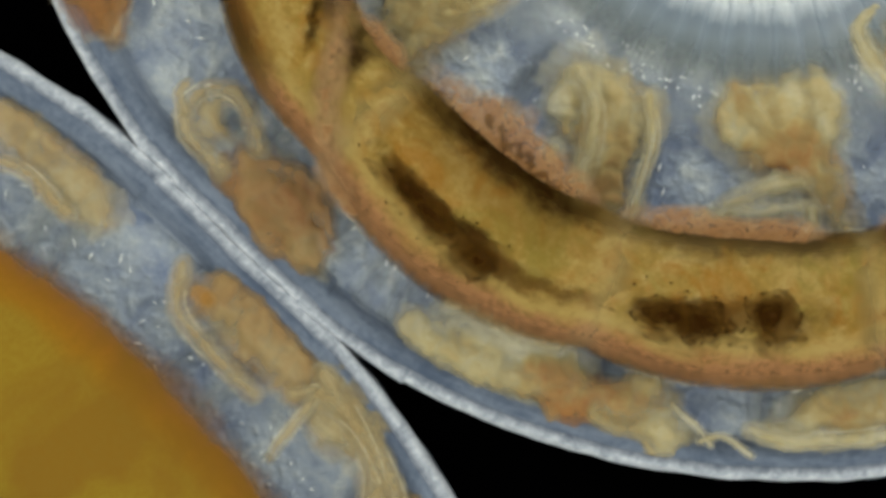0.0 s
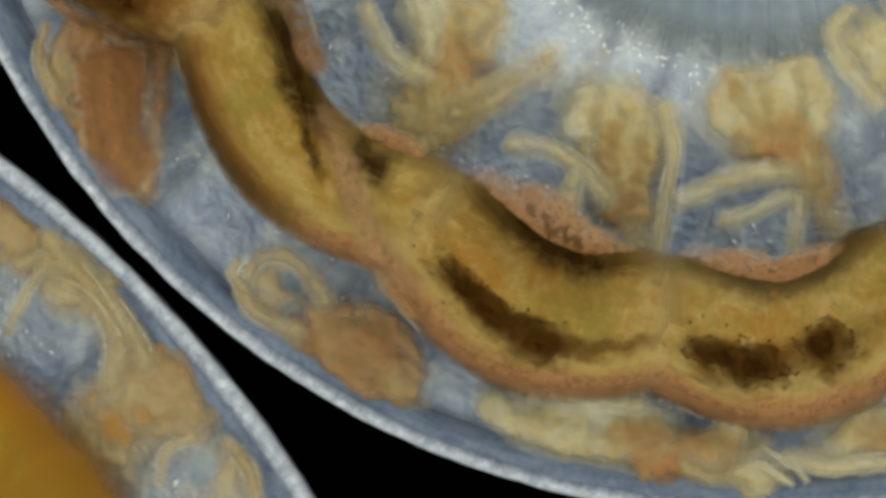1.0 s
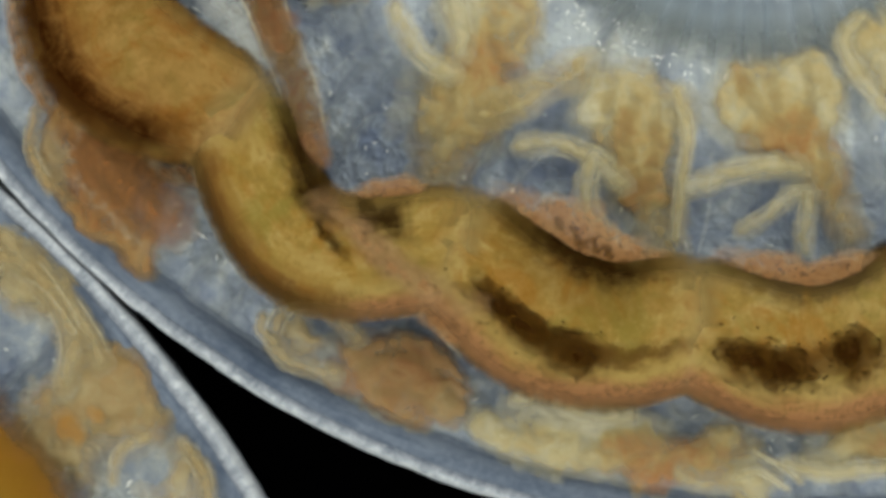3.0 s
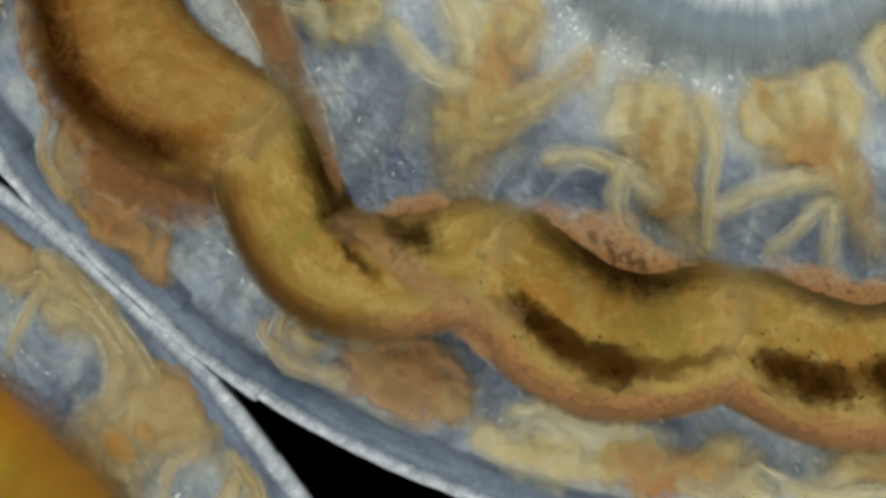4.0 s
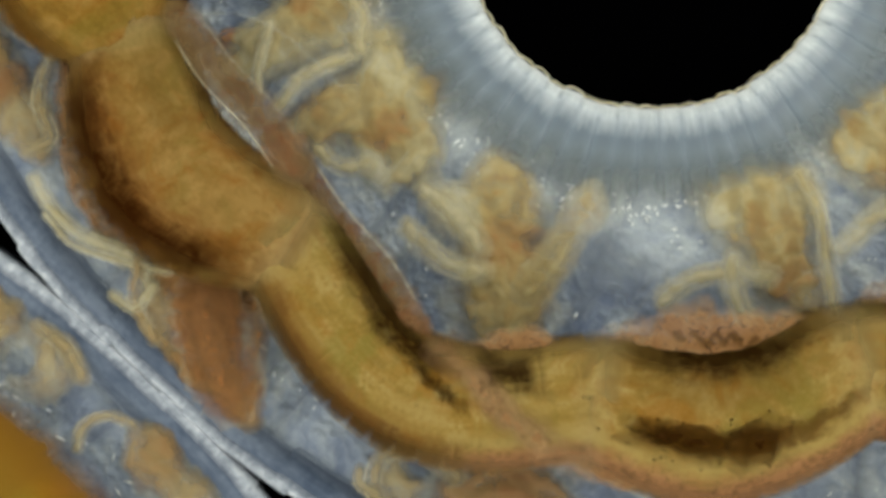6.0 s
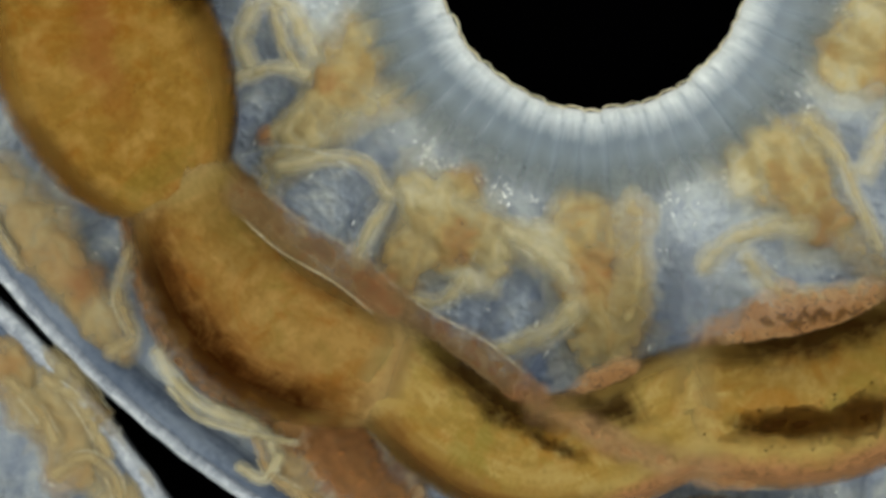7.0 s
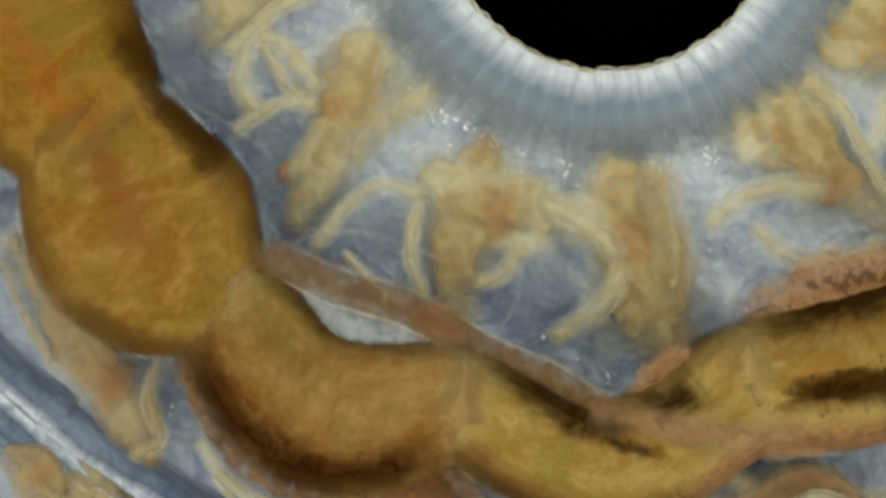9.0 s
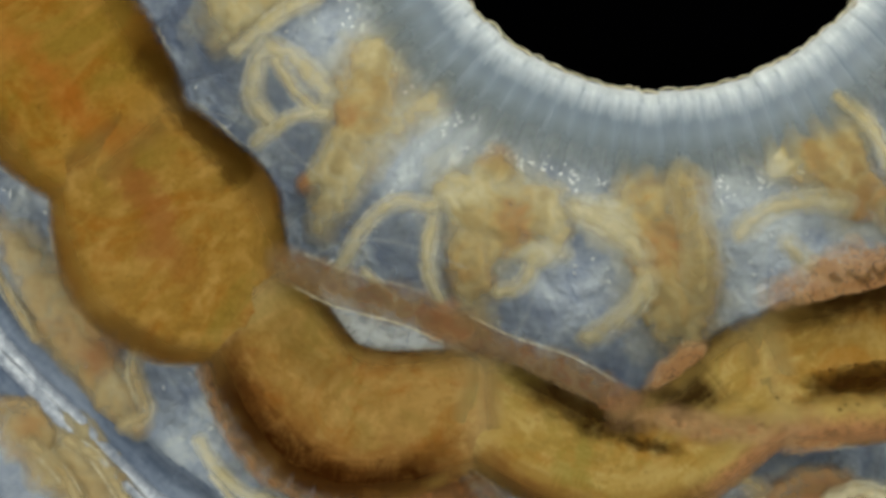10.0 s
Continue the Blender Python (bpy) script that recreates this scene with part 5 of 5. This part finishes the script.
organ("segmental_tubule", "long pale slender tubule lying along the body wall", P6, 6.0,
      [(200, 440, 50, 16, -25, 0.2), (110, 385, 30, 14, -50, 0.1)],
      [([(64, 318), (96, 372), (150, 418), (232, 452), (262, 500)], 28, 0.1), ([(84, 380), (130, 430), (220, 462), (300, 480)], 14, 0.05), ([(200, 520), (240, 540), (268, 505)], 22, 0.1)])

# ---- the neighbouring coil: gut and organs ----
ngut = empty("neighbour_gut", "yellow-orange gut of the neighbouring coil with a rusty edge", "gut")
swell = track((0, 8), (0.5, 22), (1, 8), (2, -30), (2.5, -10), (4, 15), (4.5, 35), (5, 55), (5.5, 62), (6, 70), (7.3, 0), (10, 0))
gut_profile = [(-640, 6), (-640, 150), (-560, 190), (-430, 200), (-320, 185), (-262, 140), (-240, 80), (-238, 30), (-250, 6)]
M_YELLOW, tr, b = material("yellow_gut", 0.7, 0.0)
vec, u, v, h = rest(tr)
warp = cloud(tr, vec, 0.8, 5, 0.6, 0.6)
fine = cloud(tr, vec, 9, 5, 0.7)
k = maths(tr, "ADD", v, maths(tr, "MULTIPLY", maths(tr, "SUBTRACT", warp, 0.5), 0.45))
k = maths(tr, "MULTIPLY_ADD", k, 0.25, 1.4)
colour = ramp(tr, k, (0.30, (0.152, 0.100, 0.011)), (0.52, (0.160, 0.102, 0.012)), (0.60, (0.175, 0.082, 0.008)), (0.66, (0.165, 0.070, 0.010)), (0.74, (0.13, 0.062, 0.024)))
colour = mix(tr, ramp(tr, cloud(tr, vec, 0.35, 4, 0.6, 0.5), (0.46, 0.0), (0.60, 0.7)), colour, (0.120, 0.060, 0.009))
colour = mix(tr, ramp(tr, fine, (0.35, 0.5), (0.6, 0.0)), colour, (0.13, 0.065, 0.006))
tr.links.new(colour, b.inputs["Base Color"])
tr.links.new(ramp(tr, maths(tr, "ADD", k, 0.0), (0.70, 1.0), (0.79, 0.0)), b.inputs["Alpha"])
relief(tr, b, fine, 0.25, 0.001)
for i, (s0, s1) in enumerate(((-2300, -1080), (-1120, 1120), (1080, 2300))):
    me = arc_strip("gut_section", s0, s1, 2100, [(o, h + (i % 2 if h > 10 else 0)) for o, h in gut_profile], 48, 12, 4.0)
    moves(part("gut_section", me, M_YELLOW, ngut), on_circle(lambda t: NEIGHBOUR(t) + np.array((0, 0, swell(t)[0])), NEIGHBOUR_SHIFT, 0.5 * (s0 + s1), -45, 0.0))



def rim_place(x, y, t):
    """The moving place on the neighbour's rim that lies outside (x, y) at time t."""
    cx, cy, r = NEIGHBOUR(t)
    s = (math.atan2(y - cy, x - cx) + 0.25 * math.pi) * r - NEIGHBOUR_SHIFT(t)[0]
    return on_circle(NEIGHBOUR, NEIGHBOUR_SHIFT, s, -45, 0.0095)


GLANDS = "glands of the neighbouring coil"
organ("neighbour_gland", "beige coiled gland with round gaps and an orange spot", rim_place(130, 740, 2.0), 2.0,
      [(150, 705, 130, 80, -45, 0.30), (70, 790, 90, 80, -45, 0.35), (275, 850, 60, 60, -45, 0.22), (40, 500, 60, 100, 40, 0.15), (165, 660, 70, 34, 25, 0.65), (210, 740, 60, 34, -30, 0.5),
       (44, 625, 52, 88, 20, -1), (242, 836, 52, 50, 0, -1)],
      [([(60, 700), (120, 655), (178, 636), (222, 668)], 42, 0.45), ([(88, 800), (122, 728), (212, 672), (240, 720)], 40, 0.4), ([(178, 850), (190, 800), (235, 775)], 22, 0.1),
       ([(300, 790), (330, 830), (340, 890)], 32, 0.15), ([(0, 430), (70, 520), (110, 600), (100, 680)], 44, 0.12), ([(130, 720), (190, 700), (270, 740)], 30, 0.3), ([(80, 690), (150, 655), (200, 640)], 24, 3.0), ([(130, 780), (200, 735), (260, 745)], 24, 3.0), ([(20, 760), (70, 800), (120, 860)], 24, 3.0)], M_GLAND, GLANDS,
      [(100, 758, 40, 28), (150, 735, 22, 16)])
organ("neighbour_gland", "beige lobed gland with pale branching strands", rim_place(430, 600, 0.0), 0.0,
      [(455, 605, 110, 52, -48, 0.45), (372, 530, 50, 46, 0, 0.6), (520, 660, 60, 40, -50, 0.5), (590, 760, 46, 70, 40, 0.12), (70, 270, 110, 46, -38, 0.35), (250, 460, 70, 60, -40, -1),
       (610, 810, 50, 44, 0, -1), (480, 745, 30, 34, 0, -1), (150, 350, 90, 50, -40, 0.10)],
      [([(520, 690), (560, 690), (500, 770), (478, 800)], 22, 0.08), ([(566, 692), (640, 752), (690, 850), (700, 900)], 40, 0.12), ([(330, 470), (320, 540), (360, 600), (450, 690)], 36, 0.12),
       ([(0, 200), (90, 250), (170, 320), (200, 400)], 36, 0.35), ([(400, 500), (470, 560), (540, 640)], 40, 0.5), ([(0, 290), (60, 310), (130, 380)], 30, 0.2), ([(400, 560), (450, 620), (520, 690)], 24, 3.0), ([(40, 240), (110, 290)], 24, 3.0)], M_GLAND, GLANDS,
      [(366, 526, 30, 26)])
organ("neighbour_gland", "beige rounded gland beside a pale arched tubule", rim_place(250, 780, 6.0), 6.0,
      [(275, 808, 50, 54, 0, 0.6), (330, 870, 46, 40, -40, 0.3), (190, 772, 44, 36, 0, -1), (285, 800, 30, 30, 0, 0.85)],
      [([(142, 792), (152, 752), (195, 734), (238, 747)], 20, 0.06), ([(232, 820), (238, 768), (275, 764)], 24, 0.35), ([(260, 790), (300, 830), (330, 880)], 18, 3.0)], M_GLAND, GLANDS)
organ("neighbour_gland", "small beige tangled gland", rim_place(50, 760, 10.0), 10.0,
      [(45, 765, 60, 46, -40, 0.4), (90, 830, 46, 40, -40, 0.25), (50, 755, 32, 28, 0, 0.85)],
      [([(0, 720), (45, 712), (85, 765), (60, 810)], 28, 0.3), ([(60, 780), (110, 830), (140, 880)], 26, 0.12)], M_GLAND, GLANDS)
organ("neighbour_gland", "pale beige gland with a ring-shaped tubule", rim_place(60, 760, 7.5), 7.5,
      [(50, 740, 70, 70, 0, 0.3), (10, 660, 60, 60, -40, 0.2), (120, 850, 70, 60, -40, 0.2), (40, 800, 50, 44, 0, 0.5), (60, 850, 30, 26, 0, -1)],
      [([(20, 800), (70, 770), (120, 800), (130, 860), (80, 900)], 30, 0.1), ([(0, 700), (40, 720), (60, 780)], 36, 0.4), ([(0, 640), (50, 670), (110, 760)], 24, 0.08)], M_GLAND, GLANDS)


# ---- the moving pieces ----
def motions():
    for ob, fn in MOVERS:
        walk(ob, [(t, stage(*fn(t))) for t in BEATS])
    for ob, (x, y), turn in SWINGS:
        walk(ob, [(t, pose(x * MM, -y * MM, 0, 0, 0, turn(t)[0])) for t in BEATS])


motions()
